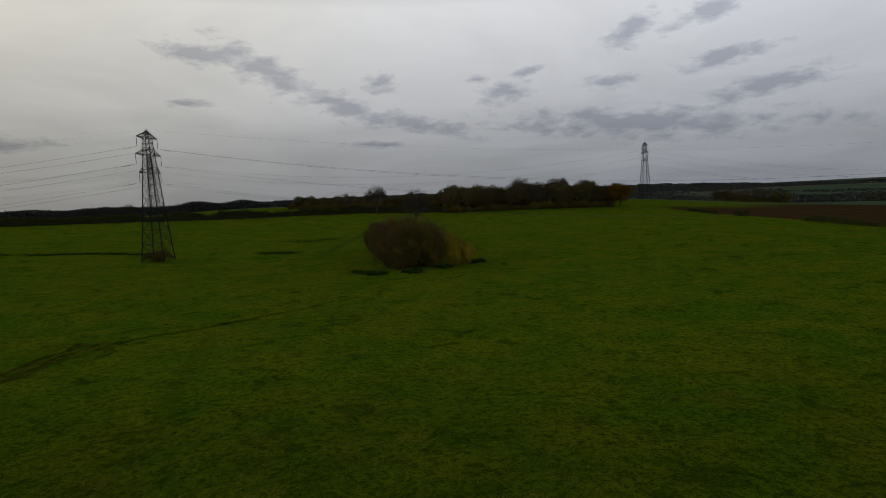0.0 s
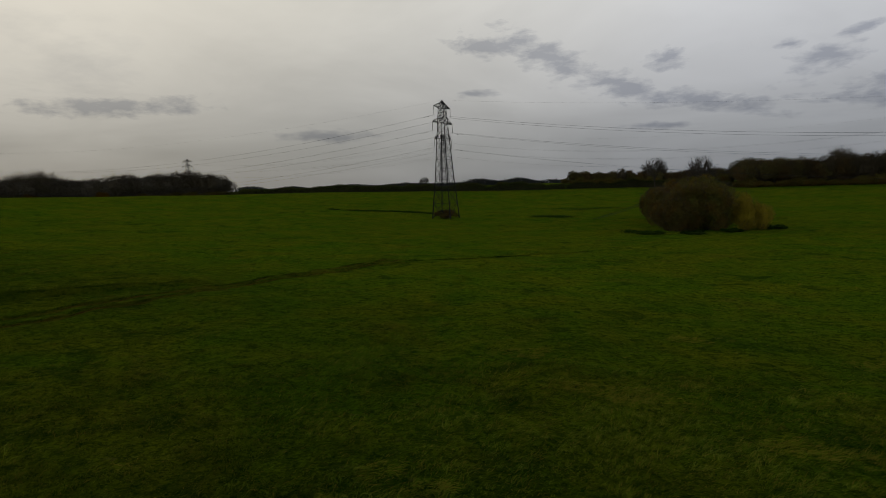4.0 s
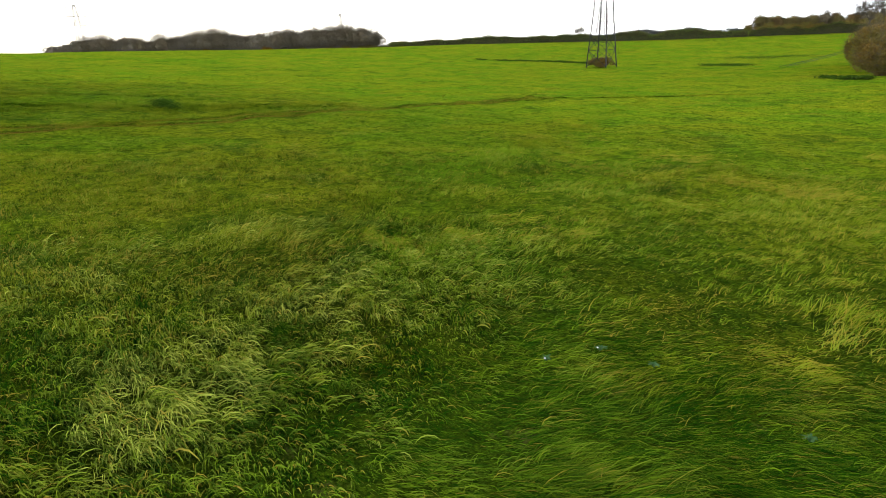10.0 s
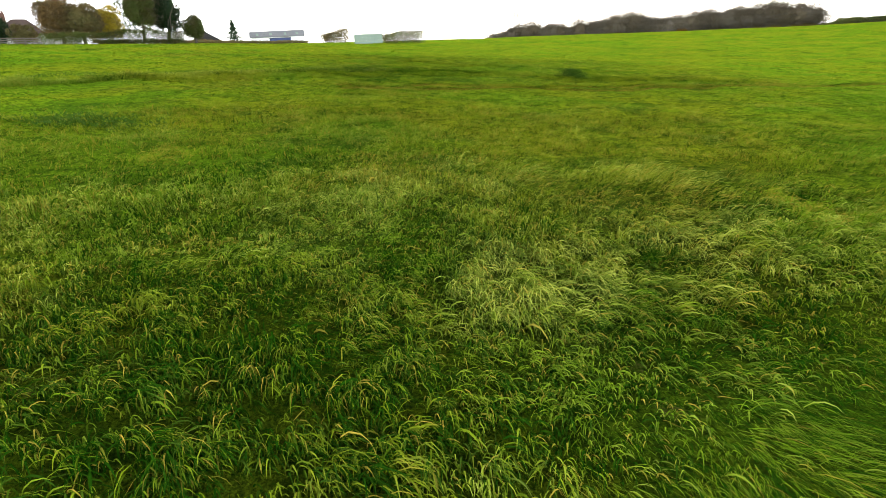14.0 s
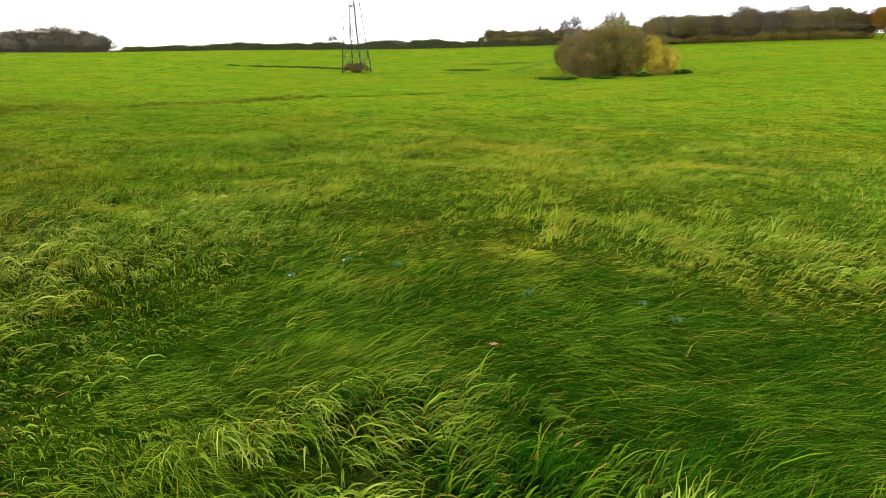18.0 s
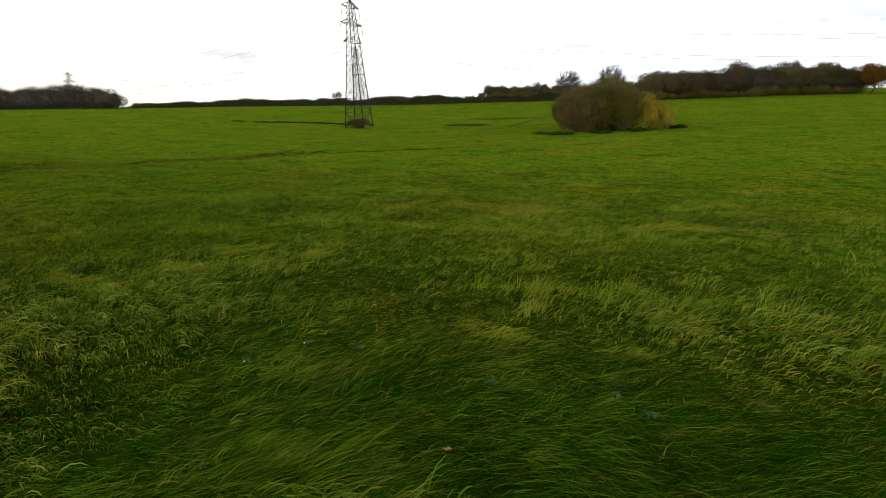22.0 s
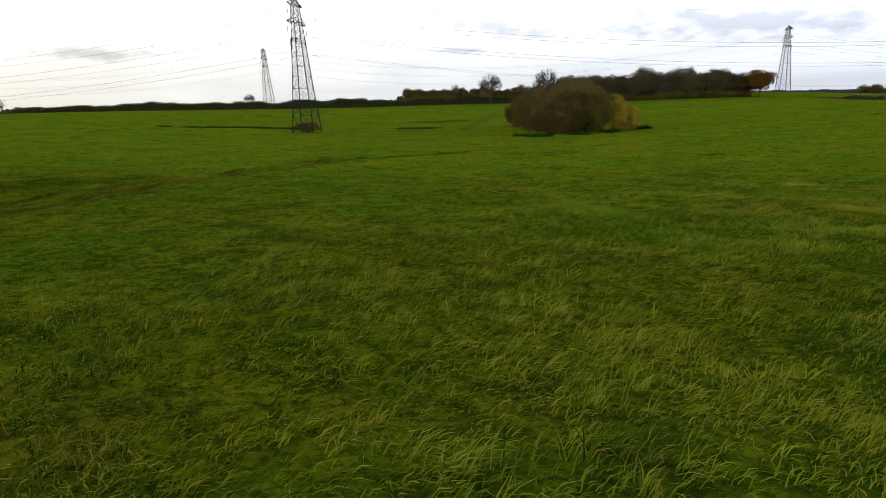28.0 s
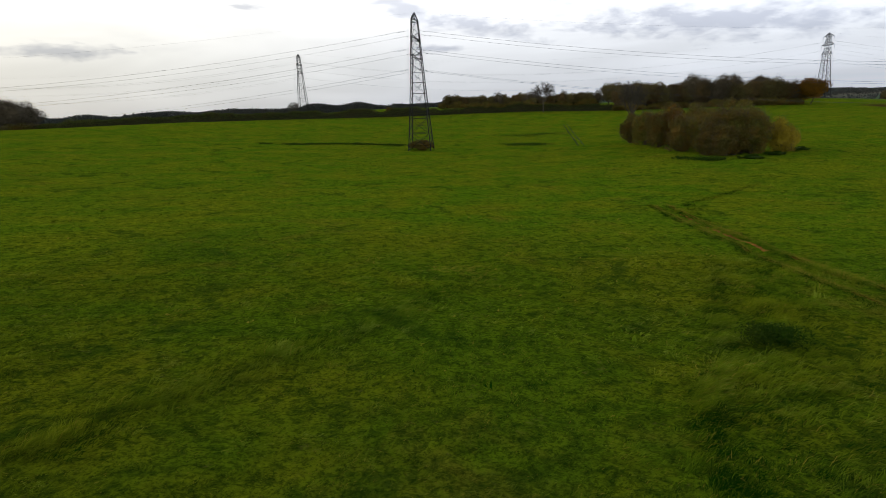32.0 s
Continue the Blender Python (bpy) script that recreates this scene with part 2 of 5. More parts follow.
M_BARK = plain("bark", (0.045, 0.036, 0.026), (0.095, 0.08, 0.06), 3.0, 0.95, 0, 0.6)
M_OLIVE = leafy("olive_leaves", (0.105, 0.098, 0.036), (0.160, 0.142, 0.052), (0.152, 0.104, 0.038))
M_RUST = leafy("rust_leaves", (0.125, 0.085, 0.034), (0.170, 0.102, 0.034), (0.105, 0.084, 0.040))
M_GOLD = leafy("golden_leaves", (0.24, 0.125, 0.012), (0.17, 0.085, 0.010), (0.11, 0.065, 0.012))
M_TWIG = leafy("bare_twigs", (0.090, 0.076, 0.050), (0.128, 0.108, 0.070), (0.105, 0.082, 0.048), 0.05)
# greyer and lighter than M_TWIG: haze over the far wood put in the colour
M_GREYTWIG = leafy("grey_bare_twigs", (0.105, 0.090, 0.066), (0.145, 0.126, 0.095), (0.115, 0.098, 0.062), 0.05)
M_DARKLEAF = leafy("hedge_leaves", (0.050, 0.075, 0.016), (0.085, 0.105, 0.024), (0.080, 0.070, 0.022))
M_YELLOW = leafy("yellow_leaves", (0.50, 0.38, 0.032), (0.38, 0.30, 0.028), (0.28, 0.21, 0.026))
# dark twig brown that carries the shade inside a hedge
M_HEDGECORE = plain("hedge_shade_core", (0.022, 0.026, 0.012), (0.045, 0.042, 0.02), 1.2, 1.0, 0, 0.8, 0.0)
M_THICKET = leafy("thicket_leaves", (0.110, 0.118, 0.020), (0.172, 0.166, 0.030), (0.205, 0.115, 0.024))
M_THORN = leafy("thorn_leaves", (0.112, 0.100, 0.024), (0.165, 0.142, 0.034), (0.185, 0.105, 0.022))
M_FIR = leafy("fir_needles", (0.012, 0.028, 0.012), (0.025, 0.045, 0.016), (0.016, 0.030, 0.012), 0.08)
M_NETTLE = leafy("nettle_leaves", (0.022, 0.060, 0.004), (0.040, 0.088, 0.006), (0.050, 0.085, 0.008))
# bluish grey holds the haze of distance, painted into the leaf colour
M_FARWOOD = leafy("hazed_distant_wood", (0.058, 0.070, 0.066), (0.080, 0.090, 0.082), (0.084, 0.082, 0.072), 0.0, 0.004)
# brown worn soil; its dark tone paints the shadow down in the ruts
M_SOIL = plain("shaded_worn_track", (0.020, 0.022, 0.003), (0.130, 0.066, 0.014), 1.3, 1.0, 0, 0.5, 0.0)
M_CLAY = plain("bare_clay", (0.15, 0.090, 0.022), (0.40, 0.170, 0.034), 1.1, 1.0, 0, 0.5, 0.0)
M_RENDERWALL = plain("cream_render", (0.50, 0.48, 0.42), (0.60, 0.58, 0.52), 2.0, 0.9)
M_GREENWALL = plain("pale_green_boards", (0.26, 0.29, 0.17), (0.34, 0.36, 0.24), 2.0, 0.85)
M_TILE = plain("brown_roof_tiles", (0.050, 0.034, 0.028), (0.085, 0.055, 0.044), 3.0, 0.9, 0, 0.6)
M_BRICK = plain("red_brick", (0.085, 0.045, 0.033), (0.13, 0.066, 0.048), 5.0, 0.9, 0, 0.4)
M_SHEET = plain("grey_sheet_roof", (0.11, 0.115, 0.12), (0.17, 0.175, 0.18), 1.5, 0.6, 0.1)
M_WHITE = plain("white_paint", (0.68, 0.69, 0.68), (0.78, 0.78, 0.76), 2.5, 0.7)
M_DARKWOOD = plain("black_boards", (0.018, 0.017, 0.018), (0.035, 0.032, 0.030), 3.0, 0.85)
M_BLUE = plain("blue_door_paint", (0.020, 0.035, 0.10), (0.035, 0.055, 0.14), 2.0, 0.5)
M_SKYBLUE = plain("light_blue_paint", (0.10, 0.28, 0.50), (0.14, 0.34, 0.56), 2.0, 0.5)
M_TARP = plain("green_tarpaulin", (0.02, 0.17, 0.10), (0.03, 0.24, 0.14), 2.0, 0.5)
M_FENCE = plain("weathered_fence", (0.085, 0.072, 0.058), (0.15, 0.13, 0.105), 5.0, 0.95)
M_BALE = plain("pale_green_bale_wrap", (0.15, 0.21, 0.17), (0.24, 0.30, 0.24), 3.0, 0.6, 0, 0.2, 0.1)
M_GLASS, _t, _p = material("window_glass", 0.05, 0, 0.5)
_p.inputs["Base Color"].default_value = (0.03, 0.035, 0.04, 1)
M_PETAL = plain("white_petals", (0.6, 0.6, 0.55), (0.75, 0.75, 0.7), 20, 0.7, 0, 0)
M_THISTLE = plain("thistle_leaf", (0.035, 0.085, 0.025), (0.06, 0.12, 0.04), 30, 0.7, 0, 0.2, 0.04)
M_DEADLEAF = plain("fallen_leaf", (0.26, 0.11, 0.04), (0.36, 0.18, 0.07), 30, 0.7, 0, 0.2)


# ---- mesh helpers ----
def mesh_object(name, verts, faces, mat, parent=None, label=""):
    me = bpy.data.meshes.new(name)
    me.from_pydata([tuple(v) for v in verts], [], [tuple(f) for f in faces])
    if mat:
        me.materials.append(mat)
    ob = new(name, me)
    if parent:
        ob.parent = parent
    if label:
        ob["label"] = label
    return ob


def share(name, ob, parent, m=None):
    """Another object on the same mesh, under parent."""
    o = new(name, ob.data)
    o.parent = parent
    if m is not None:
        o.matrix_basis = m
    return o


def fast_mesh(name, verts, loops, starts, totals, mat):
    me = bpy.data.meshes.new(name)
    me.vertices.add(len(verts))
    me.vertices.foreach_set("co", np.asarray(verts, np.float32).ravel())
    me.loops.add(len(loops))
    me.loops.foreach_set("vertex_index", np.asarray(loops, np.int32))
    me.polygons.add(len(starts))
    me.polygons.foreach_set("loop_start", np.asarray(starts, np.int32))
    me.polygons.foreach_set("loop_total", np.asarray(totals, np.int32))
    me.update(calc_edges=True)
    me.materials.append(mat)
    return me


def quads_mesh(name, corners, mat):
    """corners: n x 4 x 3."""
    n = len(corners)
    return fast_mesh(name, corners.reshape(-1, 3), np.arange(4 * n), np.arange(n) * 4, np.full(n, 4), mat)


def box_data(sx, sy, sz, at=(0, 0, 0)):
    x, y, z = at
    v = [(x + i * sx / 2, y + j * sy / 2, z + k * sz / 2) for k in (-1, 1) for i, j in ((-1, -1), (1, -1), (1, 1), (-1, 1))]
    f = [(3, 2, 1, 0), (4, 5, 6, 7), (0, 1, 5, 4), (1, 2, 6, 5), (2, 3, 7, 6), (3, 0, 4, 7)]
    return v, f


def box(name, size, at, mat, parent=None, label="", bevel=0.0):
    v, f = box_data(*size)
    if bevel:
        bm = bmesh.new()
        for p in v:
            bm.verts.new(p)
        bm.verts.ensure_lookup_table()
        for q in f:
            bm.faces.new([bm.verts[i] for i in q])
        bmesh.ops.bevel(bm, geom=bm.edges[:], offset=bevel, segments=2, affect="EDGES")
        me = bpy.data.meshes.new(name)
        bm.to_mesh(me)
        bm.free()
        me.materials.append(mat)
        ob = new(name, me)
        ob.parent = parent
        if label:
            ob["label"] = label
    else:
        ob = mesh_object(name, v, f, mat, parent, label)
    ob.location = at
    return ob


def tube_data(points, radii, sides=6):
    pts = [Vector(p) for p in points]
    verts, faces = [], []
    for i, p in enumerate(pts):
        d = (pts[min(i + 1, len(pts) - 1)] - pts[max(i - 1, 0)]).normalized()
        a = d.orthogonal().normalized()
        b = d.cross(a)
        for k in range(sides):
            ang = 2 * math.pi * k / sides
            verts.append(p + (a * math.cos(ang) + b * math.sin(ang)) * radii[i])
    for i in range(len(pts) - 1):
        for k in range(sides):
            q = (k + 1) % sides
            faces.append((i * sides + k, i * sides + q, (i + 1) * sides + q, (i + 1) * sides + k))
    faces.append(tuple(range(sides))[::-1])
    faces.append(tuple((len(pts) - 1) * sides + k for k in range(sides)))
    return verts, faces


def join(pieces):
    verts, faces = [], []
    for v, f in pieces:
        o = len(verts)
        verts += [tuple(p) for p in v]
        faces += [tuple(i + o for i in q) for q in f]
    return verts, faces


def empty(name, at, label, category, group="", turn=0.0, size=1.0):
    ob = new(name)
    ob.matrix_basis = Matrix.Translation(at) @ Matrix.Rotation(turn, 4, "Z") @ Matrix.Scale(size, 4)
    return tagged(ob, label, category, group)


# ---- terrain ----
TILT = [0.41, -10.31, 2.52, 10.45, -8.45, 2.24, -9.87, 20.26, 1.56, -16.31, 5.66, 4.07, 12.88, -5.99, -0.1, -3.22, -14.46, 9.16, -3.52, -3.09, 0.44]


def hashed(i, j, seed):
    h = np.sin(i * 127.1 + j * 311.7 + seed * 74.7) * 43758.5453
    return h - np.floor(h)


def lattice(x, y, size, seed=0):
    """Smooth value noise, 0 to 1, with cells of that size in metres."""
    u, v = np.asarray(x, float) / size, np.asarray(y, float) / size
    i, j = np.floor(u), np.floor(v)
    a, b = u - i, v - j
    a, b = a * a * (3 - 2 * a), b * b * (3 - 2 * b)
    return (hashed(i, j, seed) * (1 - a) + hashed(i + 1, j, seed) * a) * (1 - b) + (hashed(i, j + 1, seed) * (1 - a) + hashed(i + 1, j + 1, seed) * a) * b


def ease(v, a, b):
    s = np.clip((v - a) / (b - a), 0, 1)
    return s * s * (3 - 2 * s)


def height(x, y):
    """The lie of the land: a slope that falls to a shallow valley and climbs beyond, in gentle hills far off."""
    x, y = np.asarray(x, float), np.asarray(y, float)
    cx, cy = -60 + 280 * np.tanh((x + 60) / 280), 130 + 260 * np.tanh((y - 130) / 260)
    cx = np.where(np.abs(x + 60) < 190, x, np.where(x > -60, 130 + 90 * np.tanh((x - 130) / 90), -250 + 110 * np.tanh((x + 250) / 110)))
    cy = np.where((y > -60) & (y < 330), y, np.where(y > 0, 330 + 50 * np.tanh((y - 330) / 50), -60 + 40 * np.tanh((y + 60) / 40)))
    u, v = cx / 200, cy / 200
    z = sum(c * u**i * v**j for c, (i, j) in zip(TILT, [(i, j) for i in range(6) for j in range(6 - i)]))
    r = np.hypot(x, y)
    shelf = ease(-x, 120, 220) * ease(r, 300, 345)
    z = z * (1 - shelf) + (8.2 + 1.5 * np.logaddexp(0, (z - 8.2) / 1.5)) * shelf
    far = ease(r, 490, 1000)
    right = ease(np.arctan2(x, np.maximum(y, 1e-6)), 0.35, 0.62)
    hills = -9 + 8 * (lattice(x, y, 700, 3) - 0.5) + 9 * (1 - right) * ease(r, 1500, 4600) - right * (12 * (1 - ease(r, 800, 1350)) + 24 * ease(r, 1600, 2600))
    # the field's crest towards the farm lies a little lower
    turn = np.degrees(np.arctan2(x - 2, y + 3))
    dip = np.interp(turn, [-170, -140, -109, -95, -83, -72, -60, -50, -40], [0, 0.4, 0.66, 0.45, 0.6, 0.72, 0.40, 0.10, 0])
    z = z - np.tan(np.radians(dip)) * np.minimum(r, 330) * ease(r, 90, 190)
    z = z * (1 - far) + hills * far - 7 * right * ease(r, 430, 540) * (1 - far)
    near = 1 - ease(r, 60, 300)
    return z + 0.30 * (lattice(x, y, 3.1, 1) - 0.5) * near + 0.2 * (lattice(x, y, 11, 2) - 0.5) + 0.10 * (lattice(x, y, 1.1, 4) - 0.5) * near


def on(x, y, up=0.0):
    return (x, y, float(height(x, y)) + up)


def spaced(a, b, step, reach, growth):
    inner = list(np.arange(a, b + 1e-6, step))
    lo, hi, s = [], [], step
    while True:
        s *= growth
        hi.append((hi[-1] if hi else b) + s)
        lo.append((lo[-1] if lo else a) - s)
        if hi[-1] > reach and lo[-1] < -reach:
            break
    return np.array(sorted(v for v in lo if v > -reach) + inner + [v for v in hi if v < reach])


RANK_SPOTS = [(-49, 9, 5.5, 7.5), (-46.5, 19, 3.5, 7)]


def spots(x, y, places):
    """1 inside any of the patches, fading to 0 at their ragged rims."""
    rim = (lattice(x, y, 0.7, 41) - 0.5) * 0.9
    best = np.zeros(np.shape(x))
    for cx, cy, rx, ry in places:
        best = np.maximum(best, ease(1.25 - np.hypot((x - cx) / rx, (y - cy) / ry) + rim, 0, 0.6))
    return best


def build_ground():
    xs, ys = spaced(-68, 16, 0.5, 4700, 1.055), spaced(-6, 44, 0.5, 4700, 1.055)
    gx, gy = np.meshgrid(xs, ys)
    gz = height(gx, gy)
    verts = np.stack([gx, gy, gz], -1).reshape(-1, 3)
    w, h = len(xs), len(ys)
    i = (np.arange(h - 1)[:, None] * w + np.arange(w - 1)).ravel()
    loops = np.stack([i, i + 1, i + 1 + w, i + w], -1).ravel()
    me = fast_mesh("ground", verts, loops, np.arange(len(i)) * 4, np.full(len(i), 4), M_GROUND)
    me.polygons.foreach_set("use_smooth", np.ones(len(i), bool))
    col = me.color_attributes.new("beyond", "FLOAT_COLOR", "POINT")
    x, y = verts[:, 0], verts[:, 1]
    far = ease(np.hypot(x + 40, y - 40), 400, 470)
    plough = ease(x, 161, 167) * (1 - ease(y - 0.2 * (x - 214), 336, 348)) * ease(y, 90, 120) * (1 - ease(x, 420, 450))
    # how strongly the ground under tall grass takes the painted shade
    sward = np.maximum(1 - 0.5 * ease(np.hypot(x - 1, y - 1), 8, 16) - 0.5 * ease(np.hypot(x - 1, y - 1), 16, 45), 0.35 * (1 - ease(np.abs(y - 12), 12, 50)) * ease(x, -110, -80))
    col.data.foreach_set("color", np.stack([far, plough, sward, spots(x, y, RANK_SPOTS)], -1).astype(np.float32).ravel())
    ob = new("ground", me)
    return tagged(ob, "rolling green pasture with rough uneven grass under an overcast sky", "ground", kind="structure")


build_ground()

# ---- pylons and lines ----
WIDTHS = [(0, 7.2), (15, 4.9), (28.5, 3.3), (39.5, 2.0), (42, 0.25)]
ARMS = [(28.2, 6.3), (33.9, 7.4), (39.3, 6.1)]


def girth(z):
    return float(np.interp(z, [a for a, _ in WIDTHS], [b for _, b in WIDTHS])) / 2


def bar(a, b, r):
    return tube_data([a, b], [r, r], 4)


def build_pylon(at, turn, label):
    """Lattice tower: four legs, braced faces, three pairs of arms along its own y, and hanging insulators."""
    tower = empty("electricity_pylon", at, label, "pylon", "pylons", turn)
    quad = [(1, 1), (-1, 1), (-1, -1), (1, -1)]
    for i, j in quad:
        pts = [(i * w / 2, j * w / 2, z) for z, w in WIDTHS]
        mesh_object("leg", *tube_data(pts, [0.19, 0.17, 0.14, 0.11, 0.07], 4), M_STEEL, tower)
    levels = [0.3]
    while levels[-1] < 41:
        levels.append(levels[-1] + max(1.15, girth(levels[-1]) * 1.45))
    for z0, z1 in zip(levels, levels[1:]):
        z1 = min(z1, 41.6)
        a, b = girth(z0), girth(z1)
        for k in range(4):
            p, q = quad[k], quad[(k + 1) % 4]
            lo = [Vector((c[0] * a, c[1] * a, z0)) for c in (p, q)]
            hi = [Vector((c[0] * b, c[1] * b, z1)) for c in (p, q)]
            r = 0.08 if z0 < 20 else 0.07
            pieces = [bar(lo[0], hi[1], r), bar(lo[1], hi[0], r), bar(hi[0], hi[1], r)]
            if z0 < 12:
                mid = (lo[0] + lo[1] + hi[0] + hi[1]) / 4
                pieces += [bar((lo[0] + hi[0]) / 2, mid, 0.04), bar((lo[1] + hi[1]) / 2, mid, 0.04)]
            mesh_object("bracing", *join(pieces), M_STEEL, tower)
    for z, reach in ARMS:
        for side in (1, -1):
            g, g2 = girth(z), girth(z + 1.9)
            tip = Vector((0, side * reach, z + 0.15))
            pieces = []
            for sx in (1, -1):
                lower, upper = Vector((sx * g, side * g, z)), Vector((sx * g2, side * g2, z + 1.9))
                pieces += [bar(lower, tip, 0.14), bar(upper, tip, 0.12)]
                for f in (0.25, 0.5, 0.75):
                    pieces.append(bar(lower.lerp(tip, f), upper.lerp(tip, f - 0.2), 0.035))
            for f in (0.25, 0.5, 0.75):
                l = [Vector((sx * g, side * g, z)).lerp(tip, f) for sx in (1, -1)]
                pieces += [bar(l[0], l[1], 0.035)]
            arm = mesh_object("crossarm", *join(pieces), M_STEEL, tower)
            # string of discs
            pts, rad = [], []
            for s in range(17):
                pts.append((0, side * reach, z - 0.2 - s * 0.17))
                rad.append(0.13 if s % 2 else 0.06)
            mesh_object("insulator", *tube_data(pts, rad, 6), M_GLASS_INS, arm, "string of dark insulator discs")
    return tower


def line_points(base, turn):
    """Where the wires hang on a tower: six phases and the earth wire."""
    out = [Vector((0, 0, 42))]
    for z, reach in ARMS:
        out += [Vector((0, s * reach, z - 3.0)) for s in (1, -1)]
    m = Matrix.Translation(base) @ Matrix.Rotation(turn, 4, "Z")
    return [m @ p for p in out]


def hang(a, b, sag, n=36):
    return [a.lerp(b, s / n) - Vector((0, 0, sag * 4 * (s / n) * (1 - s / n))) for s in range(n + 1)]


def string_span(name_label, start, end):
    span = tagged(new("overhead_line"), name_label, "power line", "overhead lines")
    span.location = start[0]
    for k, (a, b) in enumerate(zip(start, end)):
        length = (b - a).length
        sag = length * length / (9200 if k else 12500)
        for off in ((0,) if k == 0 else (-0.2, 0.2)):
            pts = [p - start[0] + Vector((0, off, 0)) for p in hang(a, b, sag)]
            r = 0.012 if k == 0 else 0.017
            mesh_object("wire", *tube_data(pts, [r] * len(pts), 4), M_WIRE, span)
        if k:
            # vibration dampers by each tower
            for t0 in (0.006, 0.010, 0.990, 0.994):
                p = a.lerp(b, t0) - start[0] - Vector((0, 0, sag * 4 * t0 * (1 - t0) + 0.15))
                d = (b - a).normalized() * 0.35
                mesh_object("damper", *tube_data([p - d, p - d * 0.6, p, p + d * 0.6, p + d], [0.09, 0.09, 0.02, 0.09, 0.09], 5), M_STEEL, span)


MAIN_TURN = radians(-6)
P_MAIN, P_LEFT, P_RIGHT = (-75, 185, -2.1), on(-452, 178, -2.0), on(300, 146, 0)
P_B2, P_B1, P_B0, P_B00, P_BR = on(187, 403, 0), on(-178, 435, 0), on(-441, 415, 0), on(-700, 424, 0), on(560, 380, 0)
P_B2 = (P_B2[0], P_B2[1], 3.6)
P_B1 = (P_B1[0], P_B1[1], 10.4)
P_B0 = (P_B0[0], P_B0[1], 4.8)
P_LEFT = (P_LEFT[0], P_LEFT[1], 6.7)
master = build_pylon(P_MAIN, MAIN_TURN, "grey steel lattice pylon with brambles round its feet")
TOWERS = {"main": (P_MAIN, MAIN_TURN), "left": (P_LEFT, radians(-1)), "right": (P_RIGHT, radians(-6)), "b2": (P_B2, radians(-3)), "b1": (P_B1, radians(-1)), "b0": (P_B0, radians(3)), "b00": (P_B00, radians(0)), "br": (P_BR, radians(-3))}
for key, (base, turn) in TOWERS.items():
    if key != "main":
        t = copy_thing(master, Matrix.Translation(base) @ Matrix.Rotation(turn, 4, "Z"))
        t["label"] = "distant grey steel lattice pylon standing beyond hedges and woodland"
for a, b, text in (("main", "right", "twin conductors and earth wire slung across the pasture"), ("left", "main", "twin conductors and earth wire running away over the pasture"), ("b1", "b2", "far power line of several sagging wires behind the wood"), ("b0", "b1", "far power line of several sagging wires above the hedge"), ("b2", "br", "far power line of several sagging wires over the valley"), ("b00", "b0", "far power line of several sagging wires above the wood")):
    string_span(text, line_points(*TOWERS[a]), line_points(*TOWERS[b]))


# ---- trees ----
def leaf_quads(rng, centres, spread, size, flat=0.6):
    n = len(centres)
    c = centres + rng.normal(0, 1, (n, 3)) * spread
    a = rng.normal(0, 1, (n, 3))
    a /= np.linalg.norm(a, axis=1)[:, None]
    b = np.cross(a, rng.normal(0, 1, (n, 3)))
    b /= np.linalg.norm(b, axis=1)[:, None]
    s = size * rng.uniform(0.5, 1.4, (n, 1))
    a, b = a * s, b * s * flat
    return np.stack([c - a, c - b * 0.9, c + a, c + b * 0.9], 1)


def branches(rng, tall, wide, trunk, levels, fork, lean=0.35, start=0.25):
    """Tubes of trunk and limbs, and the limbs' outer points."""
    tubes, tips = [], []

    def grow(p, d, length, r, level):
        pts, rad, q = [p], [r], p
        for s in range(4):
            d = (d + Vector(rng.normal(0, 0.13, 3)) + Vector((0, 0, 0.06))).normalized()
            q = q + d * length / 4
            pts.append(q)
            rad.append(r * (1 - 0.17 * (s + 1)))
        tubes.append((pts, rad))
        if level == 0:
            tips.extend([np.array(x) for x in pts[1:]])
            return
        for k in range(fork):
            f = start + (1 - start) * (k + rng.uniform(0.2, 1)) / fork if level == levels else rng.uniform(0.35, 1)
            i = min(3, int(f * 4))
            base = pts[i].lerp(pts[i + 1], f * 4 - i if i < 3 else 0.8)
            ang = k * 2.4 + rng.uniform(0, 1.2)
            side = Vector((math.cos(ang), math.sin(ang), rng.uniform(0.05, 0.7)))
            grow(base, (d * lean + side).normalized(), length * rng.uniform(0.42, 0.62) * (wide if level == levels else 1), rad[i] * 0.55, level - 1)

    grow(Vector((0, 0, -0.4)), Vector((0, 0, 1)), tall, trunk, levels)
    return tubes, np.array(tips)


def inner_crown(rng, mid, half, seed, rings=12, sides=20):
    """Shaded inner mass of a crown, as loose lumpy patches that the outer leaves hang over."""
    out = []
    for i in range(rings):
        for k in range(sides):
            quad = []
            for di, dk in ((0, 0), (0, 1), (1, 1), (1, 0)):
                el, az = math.pi * ((i + di) / rings - 0.5), 2 * math.pi * (k + dk) / sides
                d = np.array([math.cos(el) * math.cos(az), math.cos(el) * math.sin(az), math.sin(el)])
                lump = 0.9 + 0.14 * math.sin(d[0] * 5 + seed) * math.sin(d[1] * 5) + 0.07 * math.sin(d[2] * 9)
                quad.append(mid + d * half * lump * rng.uniform(0.93, 1.05))
            out.append(quad)
    return np.array(out)


